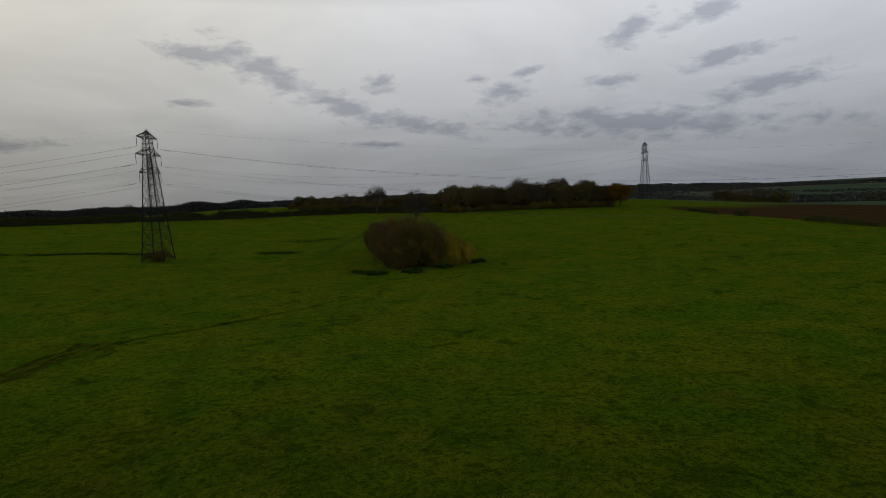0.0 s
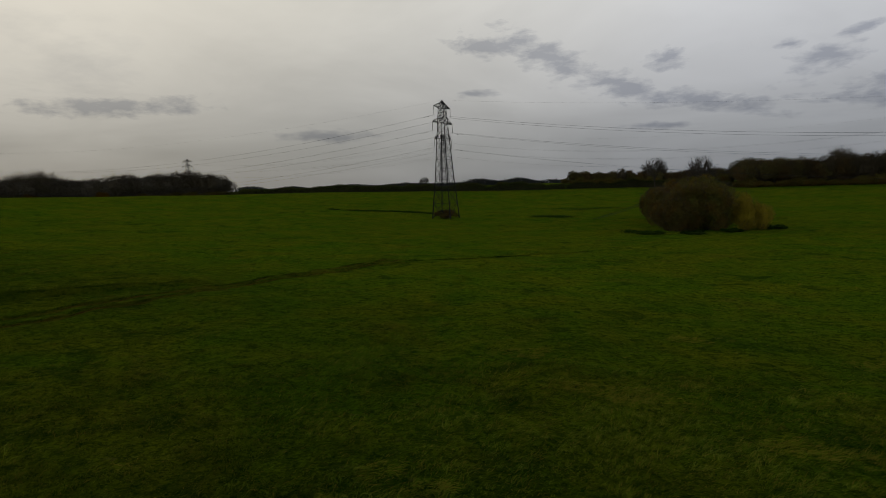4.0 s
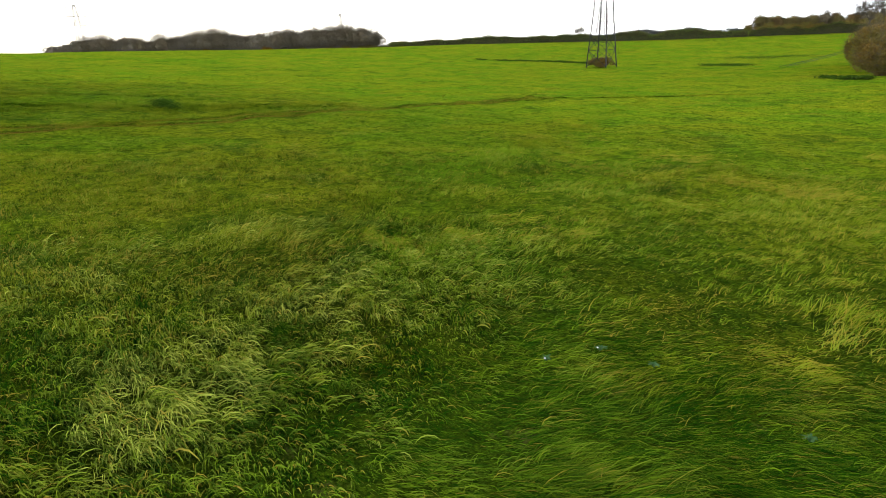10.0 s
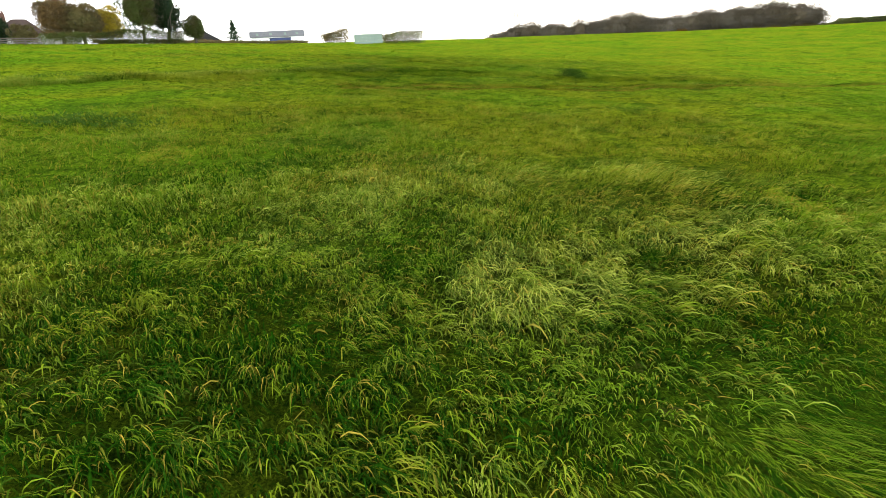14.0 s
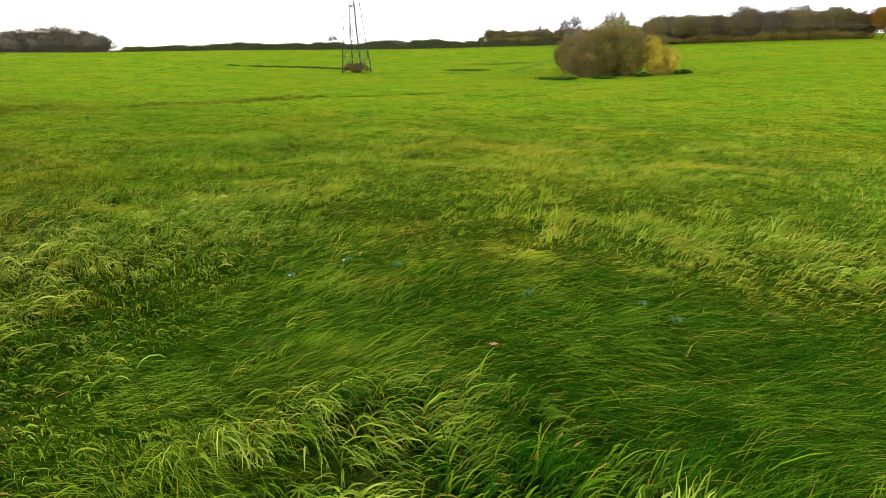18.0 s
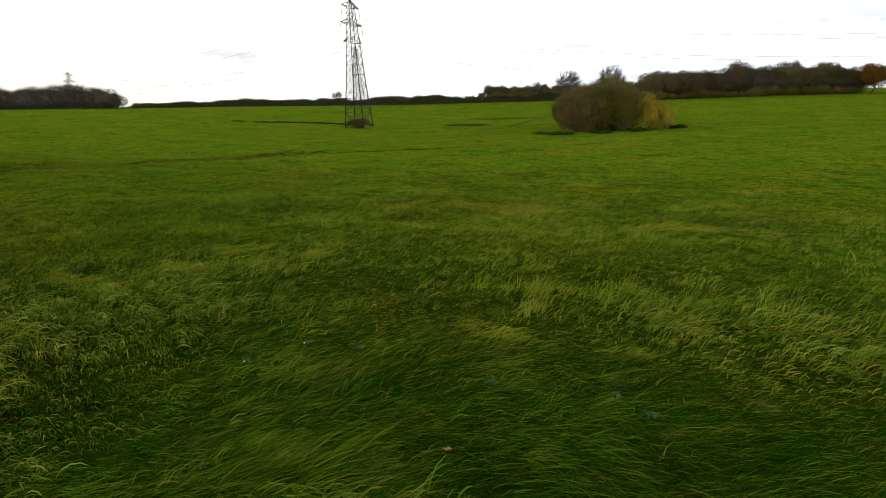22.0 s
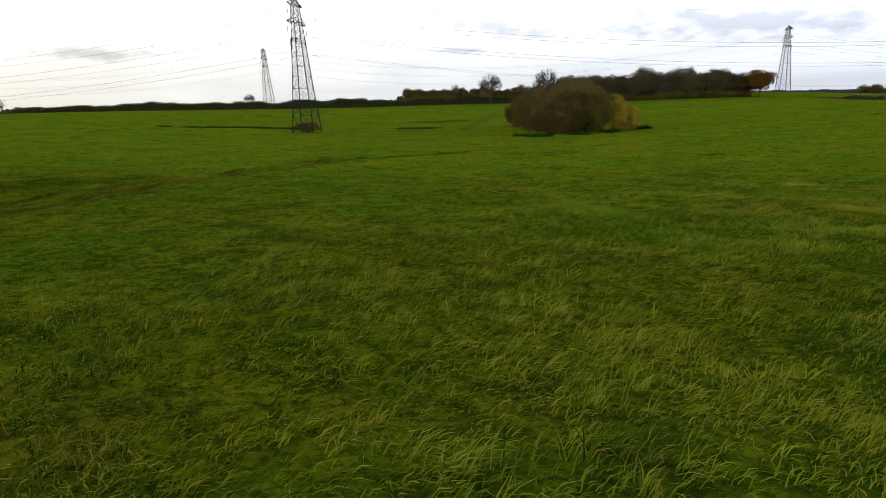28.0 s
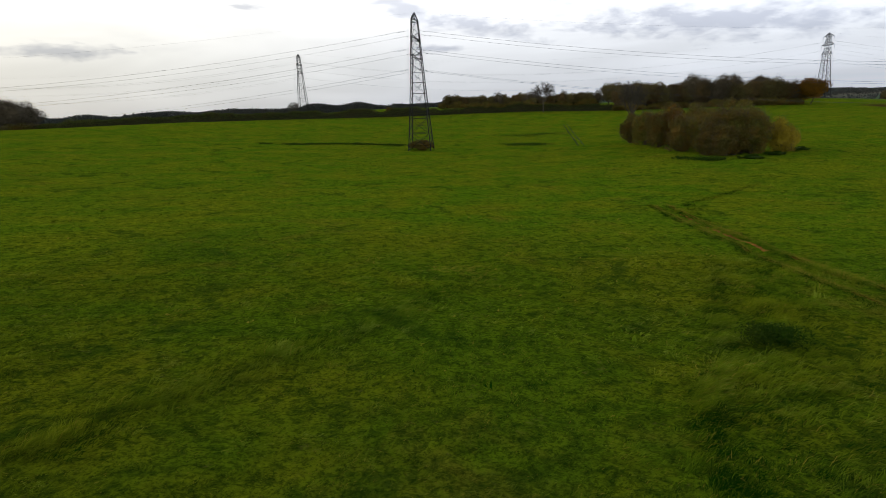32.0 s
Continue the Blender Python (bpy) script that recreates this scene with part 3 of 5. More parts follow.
def lobed_crown(rng, mid, half, n, size, lobes, low=-0.75):
    """Leaves and fine sprays on many rounded lobes that stand out of an egg-shaped crown, leaving dents between them."""
    d = rng.normal(0, 1, (lobes, 3))
    d /= np.linalg.norm(d, axis=1)[:, None]
    d[:, 2] = np.maximum(d[:, 2], low)
    centre = mid + d * half * rng.uniform(0.5, 0.72, (lobes, 1)) * (1 + 0.14 * np.sin(d[:, :1] * 4 + lobes) * np.cos(d[:, 1:2] * 3))
    round_ = np.full(3, half.min()) * 0.6 + half * 0.4
    girth_ = round_ * rng.uniform(0.24, 0.42, (lobes, 1))
    k = rng.integers(0, lobes, n)
    a = rng.normal(0, 1, (n, 3))
    a /= np.linalg.norm(a, axis=1)[:, None]
    a = a + 0.45 * d[k]
    a /= np.linalg.norm(a, axis=1)[:, None]
    p = centre[k] + a * girth_[k] * (0.72 + 0.36 * rng.uniform(0, 1, (n, 1)) ** 0.7)
    return p, (p - mid) / half


def sprays(rng, p, mid, count, length, wide):
    """Thin bare twigs that stand out of a crown."""
    c = p[rng.integers(0, len(p), count)]
    a = c - mid
    a = a / (np.linalg.norm(a, axis=1)[:, None] + 1e-6) + rng.normal(0, 0.4, (count, 3)) + np.array([0, 0, 0.35])
    a *= rng.uniform(0.4, 1.0, (count, 1)) * length
    b = np.cross(a, rng.normal(0, 1, (count, 3)))
    b = b / (np.linalg.norm(b, axis=1)[:, None] + 1e-6) * wide
    return np.stack([c - b, c + b, c + a + b * 0.3, c + a - b * 0.3], 1)


def make_round_tree(seed, tall, wide, leaves, size, mat, label, twigs, twig_mat, lobes=34, name="tree", group="woodland trees"):
    """Woodland tree: trunk and limbs under a rounded, dented crown with a fringe of fine twigs."""
    rng = np.random.default_rng(seed)
    ob = tagged(new(name), label, "tree", group)
    tubes, _ = branches(rng, tall * 0.7, 1.0, 0.36, 1, 7, 0.35, 0.2)
    wood = [tube_data(p, r, 6 if r[0] > 0.2 else 4) for p, r in tubes]
    mesh_object("trunk", *wood[0], M_BARK, ob)
    mesh_object("branchwork", *join(wood[1:]), M_BARK, ob)["kind"] = "stuff"
    mid, half = np.array([0, 0, tall * 0.56]), np.array([wide / 2, wide / 2, tall * 0.46])
    p, _ = lobed_crown(rng, mid, half, leaves, size, lobes)
    q = np.concatenate([leaf_quads(rng, p, size * 0.3, size), inner_crown(rng, mid, half * 0.66, seed, 8, 12)])
    q[:, :, 2] = np.maximum(q[:, :, 2], 0.1)
    for part_name, mesh in (("crown", quads_mesh("crown", q, mat)), ("twig_mass", quads_mesh("twig_mass", sprays(rng, p, mid, twigs, tall * 0.10, 0.03), twig_mat))):
        o = new(part_name, mesh)
        o.parent, o["kind"] = ob, "stuff"
    return ob


def place_tree(ob, x, y, turn=0.0, s=1.0, sz=None):
    ob.matrix_basis = Matrix.Translation(on(x, y, -0.1)) @ Matrix.Rotation(turn, 4, "Z") @ Matrix.Diagonal((s, s, sz or s, 1))
    return ob


def copy_tree(ob, x, y, turn, s, sz=None, label=""):
    m = Matrix.Translation(on(x, y, -0.1)) @ Matrix.Rotation(turn, 4, "Z")
    c = copy_thing(ob, m)
    c.matrix_basis = m @ Matrix.Diagonal((s, s, sz or s, 1))
    if label:
        c["label"] = label
    return c


def make_shrub(seed, r, tall, leaves, size, mat, label, name="shrub", category="bush", twigs=400, group=""):
    """Many stems from the ground, leaf clumps in an uneven dome with gaps, thin twigs standing out of the top."""
    rng = np.random.default_rng(seed)
    ob = tagged(new(name), label, category, group)
    stems = []
    tips = []
    for k in range(16):
        ang, out = rng.uniform(0, 6.28), r * rng.uniform(0.1, 0.5)
        top = Vector((math.cos(ang) * out, math.sin(ang) * out, tall * (0.85 - 0.45 * (out / r) ** 2) * rng.uniform(0.7, 1.0)))
        base = Vector((top.x * 0.3, top.y * 0.3, -0.3))
        pts = [base, base.lerp(top, 0.35) + Vector((0, 0, tall * 0.08)), base.lerp(top, 0.7) + Vector((0, 0, tall * 0.05)), top]
        stems.append(tube_data(pts, [0.10, 0.07, 0.04, 0.015], 4))
        tips += [np.array(pts[2]), np.array(pts[3])]
    mesh_object("stem_mass", *join(stems), M_BARK, ob)["kind"] = "stuff"
    mid, half = np.array([0, 0, tall * 0.46]), np.array([r, r, tall * 0.53])
    cl, _ = lobed_crown(rng, mid, half, leaves, size, 54 if tall > 4 else 16, -0.92)
    q = np.concatenate([leaf_quads(rng, cl, size * 0.4, size), inner_crown(rng, mid, half * 0.6, seed, 14, 18)])
    q[:, :, 2] = np.maximum(q[:, :, 2], 0.05)
    o = new("foliage", quads_mesh("foliage", q, mat))
    o.parent = ob
    o["kind"] = "stuff"
    if twigs:
        o = new("twig_mass", quads_mesh("twig_mass", sprays(rng, cl, mid, twigs, min(1.6, tall * 0.16), 0.02), M_TWIG))
        o.parent = ob
        o["kind"] = "stuff"
    return ob


def build_thicket():
    """The clump of overgrown shrubs in the dip."""
    plan = [(0.8, 146, 3.4, 8.2, "brown"), (3.0, 143, 3.4, 8.4, "brown"), (3.6, 148, 4.4, 11.4, "brown"), (6.0, 144, 4.0, 11.2, "olive"), (6.2, 149, 5.0, 13.6, "olive"), (9.0, 147, 5.2, 14.2, "olive"), (10.8, 144.5, 4.2, 11.4, "olive"), (12.2, 150, 4.0, 11.6, "olive"), (4.2, 155, 5.0, 13.0, "olive"), (9.0, 156, 4.2, 12.4, "rust"), (-1.2, 160, 4.2, 10.4, "brown"), (1.8, 172, 4.0, 13.2, "orange"), (5, 166, 4.6, 13.0, "olive"), (-2.2, 174, 4.4, 11.4, "brown"), (2, 177, 4.4, 12.8, "olive"), (-3.5, 183, 4.5, 11.6, "olive"), (-5.4, 191, 4.0, 10.4, "brown")]
    mats = {"brown": M_THORN, "olive": M_THICKET, "rust": M_RUST, "orange": M_GOLD}
    for k, (x, y, r, h, tone) in enumerate(plan):
        s = make_shrub(20 + k, r, h, int(2300 * r), 0.19, mats[tone], "overgrown half-bare %s thorn shrub in a thicket on the pasture" % {"brown": "brown", "olive": "olive-green", "rust": "rust-coloured", "orange": "orange-leaved"}[tone], group="thicket shrubs", twigs=1400)
        place_tree(s, x, y)
    place_tree(make_shrub(51, 3.4, 9.2, 7000, 0.16, M_YELLOW, "yellow-leaved willow shrub at the thicket edge", twigs=400), 17.0, 143.5)
    place_tree(make_shrub(52, 2.4, 6.4, 3500, 0.14, M_YELLOW, "small yellow-leaved shrub beside the thicket", twigs=200), 20.6, 145.5)
    # brambles and rank grass along its foot
    for k, (x, y, r, h) in enumerate([(-3, 135.5, 3.6, 0.7), (23, 147, 3.5, 1.1), (6, 134.5, 4.0, 0.8), (14, 139.5, 3.0, 1.0)]):
        place_tree(make_shrub(60 + k, r, h, 1500, 0.16, M_NETTLE, "low dark green bramble and nettle patch by the thicket", "nettle_patch", "plants", 60), x, y)


build_thicket()
place_tree(make_shrub(70, 5.0, 3.6, 3600, 0.17, M_THORN, "dark bramble bush growing between the pylon legs", "bramble_bush", "bush", 600), -75, 185)

def make_bare_tree(seed, tall, wide, label):
    """Leafless tree: a short trunk, limbs fanning into a round crown of fine branches and twigs."""
    rng = np.random.default_rng(seed)
    ob = tagged(new("tree"), label, "tree")
    fork = tall * 0.32
    mesh_object("trunk", *tube_data([(0, 0, -0.5), (0.1, 0, fork * 0.5), (0, 0.05, fork), (0.1, 0, tall * 0.5)], [0.42, 0.34, 0.28, 0.16], 8), M_BARK, ob)
    mid, half = Vector((0, 0, tall * 0.62)), Vector((wide / 2, wide / 2, tall * 0.40))
    limbs, shoots, tips = [], [], []
    heads = []
    for k in range(13):
        ang, up = k * 2.4, rng.uniform(0.05, 1.0)
        heads.append(Vector((math.cos(ang) * math.sqrt(1 - up * up * 0.8), math.sin(ang) * math.sqrt(1 - up * up * 0.8), up)))
    for h in heads:
        end = mid + Vector((h.x * half.x, h.y * half.y, h.z * half.z)) * 0.62
        root = Vector((0, 0, fork * rng.uniform(0.75, 1.25)))
        bend = root.lerp(end, 0.5) + Vector((h.x, h.y, -0.4)) * 0.6
        pts = [root, root.lerp(bend, 0.6), bend, end]
        limbs.append(tube_data(pts, [0.17, 0.13, 0.10, 0.06], 5))
        for _ in range(22):
            d = (h + Vector(rng.normal(0, 0.5, 3))).normalized()
            d.z = max(d.z, -0.25)
            tip = mid + Vector((d.x * half.x, d.y * half.y, d.z * half.z)) * rng.uniform(0.85, 1.04)
            start = bend.lerp(end, rng.uniform(0.1, 1.0))
            knee = start.lerp(tip, 0.5) + Vector(rng.normal(0, 0.3, 3))
            shoots.append(tube_data([start, knee, tip], [0.075, 0.05, 0.025], 3))
            tips += [np.array(start.lerp(tip, f)) for f in (0.45, 0.65, 0.85, 1.0)]
    mesh_object("limb_work", *join(limbs), M_BARK, ob)["kind"] = "stuff"
    mesh_object("branchwork", *join(shoots), M_BARK, ob)["kind"] = "stuff"
    tips = np.array(tips)
    n = 5200
    p = tips[rng.integers(0, len(tips), n)]
    out = p - np.array([0, 0, tall * 0.45])
    out = out / np.linalg.norm(out, axis=1)[:, None] + rng.normal(0, 0.55, (n, 3))
    q = p + out * rng.uniform(0.25, 0.75, (n, 1))
    b = np.cross(out, rng.normal(0, 1, (n, 3)))
    b = b / (np.linalg.norm(b, axis=1)[:, None] + 1e-6) * 0.036
    o = new("twig_mass", quads_mesh("twig_mass", np.stack([p - b, p + b, q + b * 0.3, q - b * 0.3], 1), M_BARK))
    o.parent, o["kind"] = ob, "stuff"
    return ob


BARE = "leafless spreading tree standing at the field edge"
V_HEDGETREE = place_tree(make_bare_tree(3, 17.5, 15, BARE), -10.2, 353)
place_tree(make_bare_tree(5, 19.4, 12.5, BARE), 11, 246)

V_OLIVE = make_round_tree(11, 16, 14, 6500, 0.27, M_OLIVE, "olive-brown autumn oak at the wood edge", 900, M_TWIG)
V_RUST = make_round_tree(12, 15.5, 12.5, 6500, 0.27, M_RUST, "rust-brown autumn tree in the wood", 900, M_TWIG)
V_GOLD = make_round_tree(13, 15.5, 18, 9000, 0.30, M_GOLD, "golden-leaved broad tree at the end of the wood", 500, M_TWIG, 40)
V_BARE = make_round_tree(14, 17, 13, 4500, 0.22, M_TWIG, "nearly bare grey-brown tree in the wood", 2600, M_TWIG)
V_GREY = make_round_tree(16, 15, 12.5, 5200, 0.24, M_GREYTWIG, "bare grey-brown tree in a distant wood", 2200, M_GREYTWIG)
V_UNDER = make_shrub(15, 4.2, 4.6, 2400, 0.26, M_THORN, "dark undergrowth shrub along the wood edge", "shrub", "bush", 200, group="wood edge shrubs")
place_tree(V_OLIVE, 60, 352, 0.4, 0.75)
place_tree(V_RUST, 84, 350, 1.4, 0.77)
place_tree(V_GOLD, 141, 339, 0.2, 1.0)
place_tree(V_BARE, 115, 372, 0.2, 0.78)
place_tree(V_GREY, -335, 250, 0.2, 0.95)
place_tree(V_UNDER, 40, 346, 0.2, 1.0)
KINDS = [V_OLIVE, V_OLIVE, V_RUST, V_BARE, V_BARE, V_OLIVE]


def plant_wood(corners, count, low, high, seed, kinds=KINDS, under=0, taper=0.0, spreading=1.0):
    """Trees scattered between two lines: the wood's front and its back, front row closer set."""
    rng = np.random.default_rng(seed)
    (ax, ay), (bx, by), deep = corners
    nx, ny = -(by - ay), bx - ax
    n = math.hypot(nx, ny)
    nx, ny = nx / n, ny / n
    for k in range(count):
        f = (k + rng.uniform(-0.3, 0.3)) / count
        d = deep * (0.05 if k % 2 else rng.uniform(0.2, 1))
        x, y = ax + (bx - ax) * f + nx * d, ay + (by - ay) * f + ny * d
        s = rng.uniform(low, high) * (1 - taper * (1 - min(1, f / 0.35)) ** 1.5) * (0.97 + 0.06 * math.sin(f * 17))
        copy_tree(kinds[int(rng.integers(0, len(kinds)))], x, y, rng.uniform(0, 6.28), s * rng.uniform(0.95, 1.2) * spreading, s)
    for k in range(under):
        f = (k + rng.uniform(-0.4, 0.4)) / under
        x, y = ax + (bx - ax) * f - nx * 2, ay + (by - ay) * f - ny * 2
        copy_tree(V_UNDER, x, y, rng.uniform(0, 6.28), rng.uniform(0.6, 1.25))


plant_wood(((34, 352), (140, 342), 55), 56, 0.74, 1.04, 31, under=30)
plant_wood(((-72, 412), (36, 396), 40), 36, 0.5, 0.66, 32, under=26)
plant_wood(((-384, 130), (-294, 311), 70), 88, 0.98, 1.2, 33, [V_GREY, V_GREY, V_GREY, V_BARE], under=56, taper=0.45, spreading=1.35)
plant_wood(((292, 478), (345, 460), 25), 14, 0.62, 0.8, 36, under=10)
plant_wood(((430, 476), (490, 440), 25), 12, 0.55, 0.75, 37, under=8)
copy_tree(V_GOLD, -326, 238, 1.0, 0.5, label="yellowing tree at the front of the wood")
copy_tree(V_GOLD, -343, 205, 2.0, 0.5, label="yellowing tree at the front of the wood")
copy_tree(V_GOLD, 78, 362, 2.0, 0.8)
copy_tree(V_HEDGETREE, -168, 372, 1.0, 0.5, label="small bare tree behind the hedge")
copy_tree(V_GOLD, -104, 352, 1.0, 0.28, label="small yellowing tree in the hedge")


def build_hedge(name, path, tall, thick, per_metre, size, mat, label, seed, core=True):
    """One long hedge: leaf clumps along a line with an uneven top, on woody stems."""
    rng = np.random.default_rng(seed)
    pts = np.array(path, float)
    seg = np.hypot(*np.diff(pts, axis=0).T)
    total = seg.sum()
    n = int(total * per_metre)
    d = rng.uniform(0, total, n)
    cum = np.r_[0, np.cumsum(seg)]
    k = np.clip(np.searchsorted(cum, d) - 1, 0, len(seg) - 1)
    f = (d - cum[k]) / seg[k]
    p = pts[k] + (pts[k + 1] - pts[k]) * f[:, None]
    p = p + np.clip(rng.normal(0, thick * 0.4, (n, 2)), -thick * 0.55, thick * 0.55)
    top = tall * (0.48 + 0.7 * lattice(d, d * 0 + seed, 13, 5) + 0.35 * lattice(d, d * 0, 3.6, 6))
    z = height(p[:, 0], p[:, 1]) + top * rng.uniform(0.02, 1, n) ** 0.75
    q = leaf_quads(rng, np.column_stack([p, z]), 0.15, size)
    ob = tagged(new(name), label, "hedge", kind="")
    o = new("hedge_foliage", quads_mesh("hedge_foliage", q, mat))
    o.parent = ob
    o["kind"] = "stuff"
    dd = np.arange(0, total, 1.0)
    kk = np.clip(np.searchsorted(cum, dd) - 1, 0, len(seg) - 1)
    mid = pts[kk] + (pts[kk + 1] - pts[kk]) * ((dd - cum[kk]) / seg[kk])[:, None]
    side = (pts[kk + 1] - pts[kk]) / seg[kk][:, None]
    side = np.stack([-side[:, 1], side[:, 0]], -1)
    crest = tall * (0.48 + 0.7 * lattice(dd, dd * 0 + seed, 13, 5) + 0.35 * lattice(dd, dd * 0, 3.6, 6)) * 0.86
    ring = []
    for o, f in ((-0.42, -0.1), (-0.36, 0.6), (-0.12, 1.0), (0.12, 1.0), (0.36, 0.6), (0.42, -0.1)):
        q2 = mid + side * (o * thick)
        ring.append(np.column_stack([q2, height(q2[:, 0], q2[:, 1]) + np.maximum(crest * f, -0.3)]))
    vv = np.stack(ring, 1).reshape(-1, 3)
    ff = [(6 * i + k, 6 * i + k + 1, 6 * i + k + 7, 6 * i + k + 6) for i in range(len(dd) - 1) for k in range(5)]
    # added dark sheet behind the leaves, painted as the hedge's inner shade
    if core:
        mesh_object("hedge_shade_core", vv, ff, M_HEDGECORE, ob)
    stems = []
    for s in np.arange(0, total, 4.0):
        i = int(np.clip(np.searchsorted(cum, s) - 1, 0, len(seg) - 1))
        a = pts[i] + (pts[i + 1] - pts[i]) * (s - cum[i]) / seg[i]
        g = float(height(*a))
        stems.append(tube_data([(a[0], a[1], g - 0.2), (a[0] + 0.3, a[1], g + tall * 0.6)], [0.08, 0.04], 4))
    mesh_object("stem_row", *join(stems), M_BARK, ob)["kind"] = "stuff"
    return ob


build_hedge("hedge", [(-290, 308), (-262, 288), (-235, 272), (-200, 290), (-145, 322), (-80, 343), (-62, 350)], 4.1, 2.8, 300, 0.22, M_DARKLEAF, "long dark trimmed field hedge along the pasture", 41)
build_hedge("hedge", [(-62, 352), (-20, 362), (34, 352)], 4.6, 2.4, 180, 0.24, M_DARKLEAF, "dark field hedge in front of the wood", 42)
for line, k in (([(168, 304), (166, 288), (164, 270)], 43), ([(162, 252), (161, 240)], 54), ([(161, 204), (161.5, 170)], 55)):
    build_hedge("hedge", line, 2.0, 1.6, 220, 0.16, M_DARKLEAF, "low broken hedge beside a brown ploughed field", k, False)
build_hedge("hedge", [(-290, 313), (-330, 232), (-381, 130)], 4.2, 3.0, 130, 0.3, M_OLIVE, "scrubby undergrowth along the front of the wood", 44)

build_hedge("undergrowth", [(40, 366), (90, 366), (140, 352)], 7, 9, 110, 0.34, M_TWIG, "dense dark undergrowth inside the wood", 51)
build_hedge("undergrowth", [(-70, 420), (-20, 412), (36, 404)], 6, 8, 100, 0.34, M_OLIVE, "dense dark undergrowth inside the lower wood", 52)
build_hedge("undergrowth", [(-392, 142), (-344, 240), (-302, 316)], 7.0, 9, 140, 0.3, M_GREYTWIG, "dense brown undergrowth inside the bare wood", 53)


def build_far_woods():
    """Hedgerows and woods over the distant land, too far to tell apart."""
    rng = np.random.default_rng(77)
    cs, belts = [], []
    for k in range(150):
        az = rng.uniform(-1.0, 1.05) if k % 7 else rng.uniform(0.38, 0.85)
        r = 620 + 3800 * (k / 150) ** 1.3
        x, y = r * math.sin(az), r * math.cos(az)
        along = math.atan2(-x, y) + rng.normal(0, 0.25)
        length = rng.uniform(90, 320) * (0.5 + r / 1800)
        wood = k % 3 == 0
        n = int(length * (3.6 if wood else 2.4))
        t, w = rng.uniform(-0.5, 0.5, n) * length, rng.normal(0, 14 if wood else 2, n)
        px, py = x + np.cos(along) * t - np.sin(along) * w, y + np.sin(along) * t + np.cos(along) * w
        h = (9 if wood else 4) * (0.45 + 0.8 * lattice(px, py, 24, 8)) * (0.8 + r / 6000)
        cs.append(np.stack([px, py, height(px, py) + h * rng.uniform(0, 1, n) ** 0.8], -1))
    # a long belt of trees behind the left-hand hedge
    for (ax, ay), (bx, by), tall, n in (((-470, 520), (-150, 690), 15, 30000), ((-130, 640), (60, 620), 9, 14000), ((330, 520), (620, 470), 9, 3200), ((230, 620), (420, 640), 8, 2200)):
        f, w = rng.uniform(0, 1, n), rng.normal(0, 9, n)
        px, py = ax + (bx - ax) * f + w * 0.3, ay + (by - ay) * f + w
        h = tall * (0.62 + 0.55 * lattice(px, px * 0 + py * 0.2, 22, 8))
        belts.append(np.stack([px, py, height(px, py) + h * rng.uniform(0, 1, n) ** 0.5], -1))
    c, d = np.concatenate(cs), np.concatenate(belts)
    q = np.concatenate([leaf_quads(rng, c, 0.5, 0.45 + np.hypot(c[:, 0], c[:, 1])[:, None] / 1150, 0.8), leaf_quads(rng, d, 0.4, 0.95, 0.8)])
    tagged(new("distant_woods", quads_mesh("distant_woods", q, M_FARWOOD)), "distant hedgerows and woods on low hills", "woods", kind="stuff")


build_far_woods()


# ---- grass ----
WIND = radians(8)


def coarse_cover(x, y):
    """Where tall coarse tussocks stand (1) and where fine grass lies flat (0)."""
    left = ease(-x * 0.9 - y * 0.35, 0.3, 3.0) * (1 - 0.8 * ease(np.hypot(x + 3, y), 14, 24))
    tongue = ease(1.7 - np.hypot((x - 1.9) / 1.4, (y - 0.4) / 0.9), 0, 0.6)
    seedheads = 0.5 * ease(1.1 - np.hypot((x - 7.0) / 3.4, (y - 8.5) / 3.2), 0, 0.5)
    edge = lattice(x, y, 1.6, 21) - 0.5
    return np.clip(np.maximum(np.maximum(left, tongue), seedheads) + edge * 0.9 * (left > 0.02), 0, 1)


TRACKS = [[(-39.3, 0), (-39.6, 7), (-40.0, 16), (-40.4, 28), (-39.8, 45), (-38.3, 74), (-31, 114), (-23, 186), (-11, 279)], [(-37.2, 0), (-37.5, 8), (-37.8, 17), (-38.1, 37), (-37.3, 58), (-36.2, 74), (-29.4, 114), (-21.4, 186), (-9.4, 279)], [(-38, 48), (-37.2, 60), (-33, 75), (-26.8, 80), (-21.9, 85), (-12, 96)]]
OLD_LINE = [(-10.6, 9), (-11.0, 11.6), (-11.5, 14.2), (-12.4, 18.5), (-13.9, 24.8), (-15.0, 31.3), (-17.5, 45.3), (-23.8, 76.7)]
BANK = [(-34, -26), (-39, -18.3), (-41.5, -16), (-46.5, -11.5), (-49.5, -8), (-52, -2.8), (-55.6, 4), (-58, 9.8)]
DITCH = [(-46, -14), (-51, -3), (-56.5, 6), (-56.8, 13), (-54.6, 18.4), (-52.6, 21.9), (-50.9, 26.5), (-47.7, 32.7), (-44, 41)]
FURROW = [(-75.4, 12.3), (-74.3, 14.8), (-72.3, 18.3), (-70.2, 21.8), (-67.8, 24.6), (-62.6, 34.7)]


def to_line(x, y, line):
    best = np.full(np.shape(x), 1e9)
    for (ax, ay), (bx, by) in zip(line, line[1:]):
        dx, dy = bx - ax, by - ay
        t = np.clip(((x - ax) * dx + (y - ay) * dy) / (dx * dx + dy * dy), 0, 1)
        best = np.minimum(best, np.hypot(x - ax - t * dx, y - ay - t * dy))
    return best


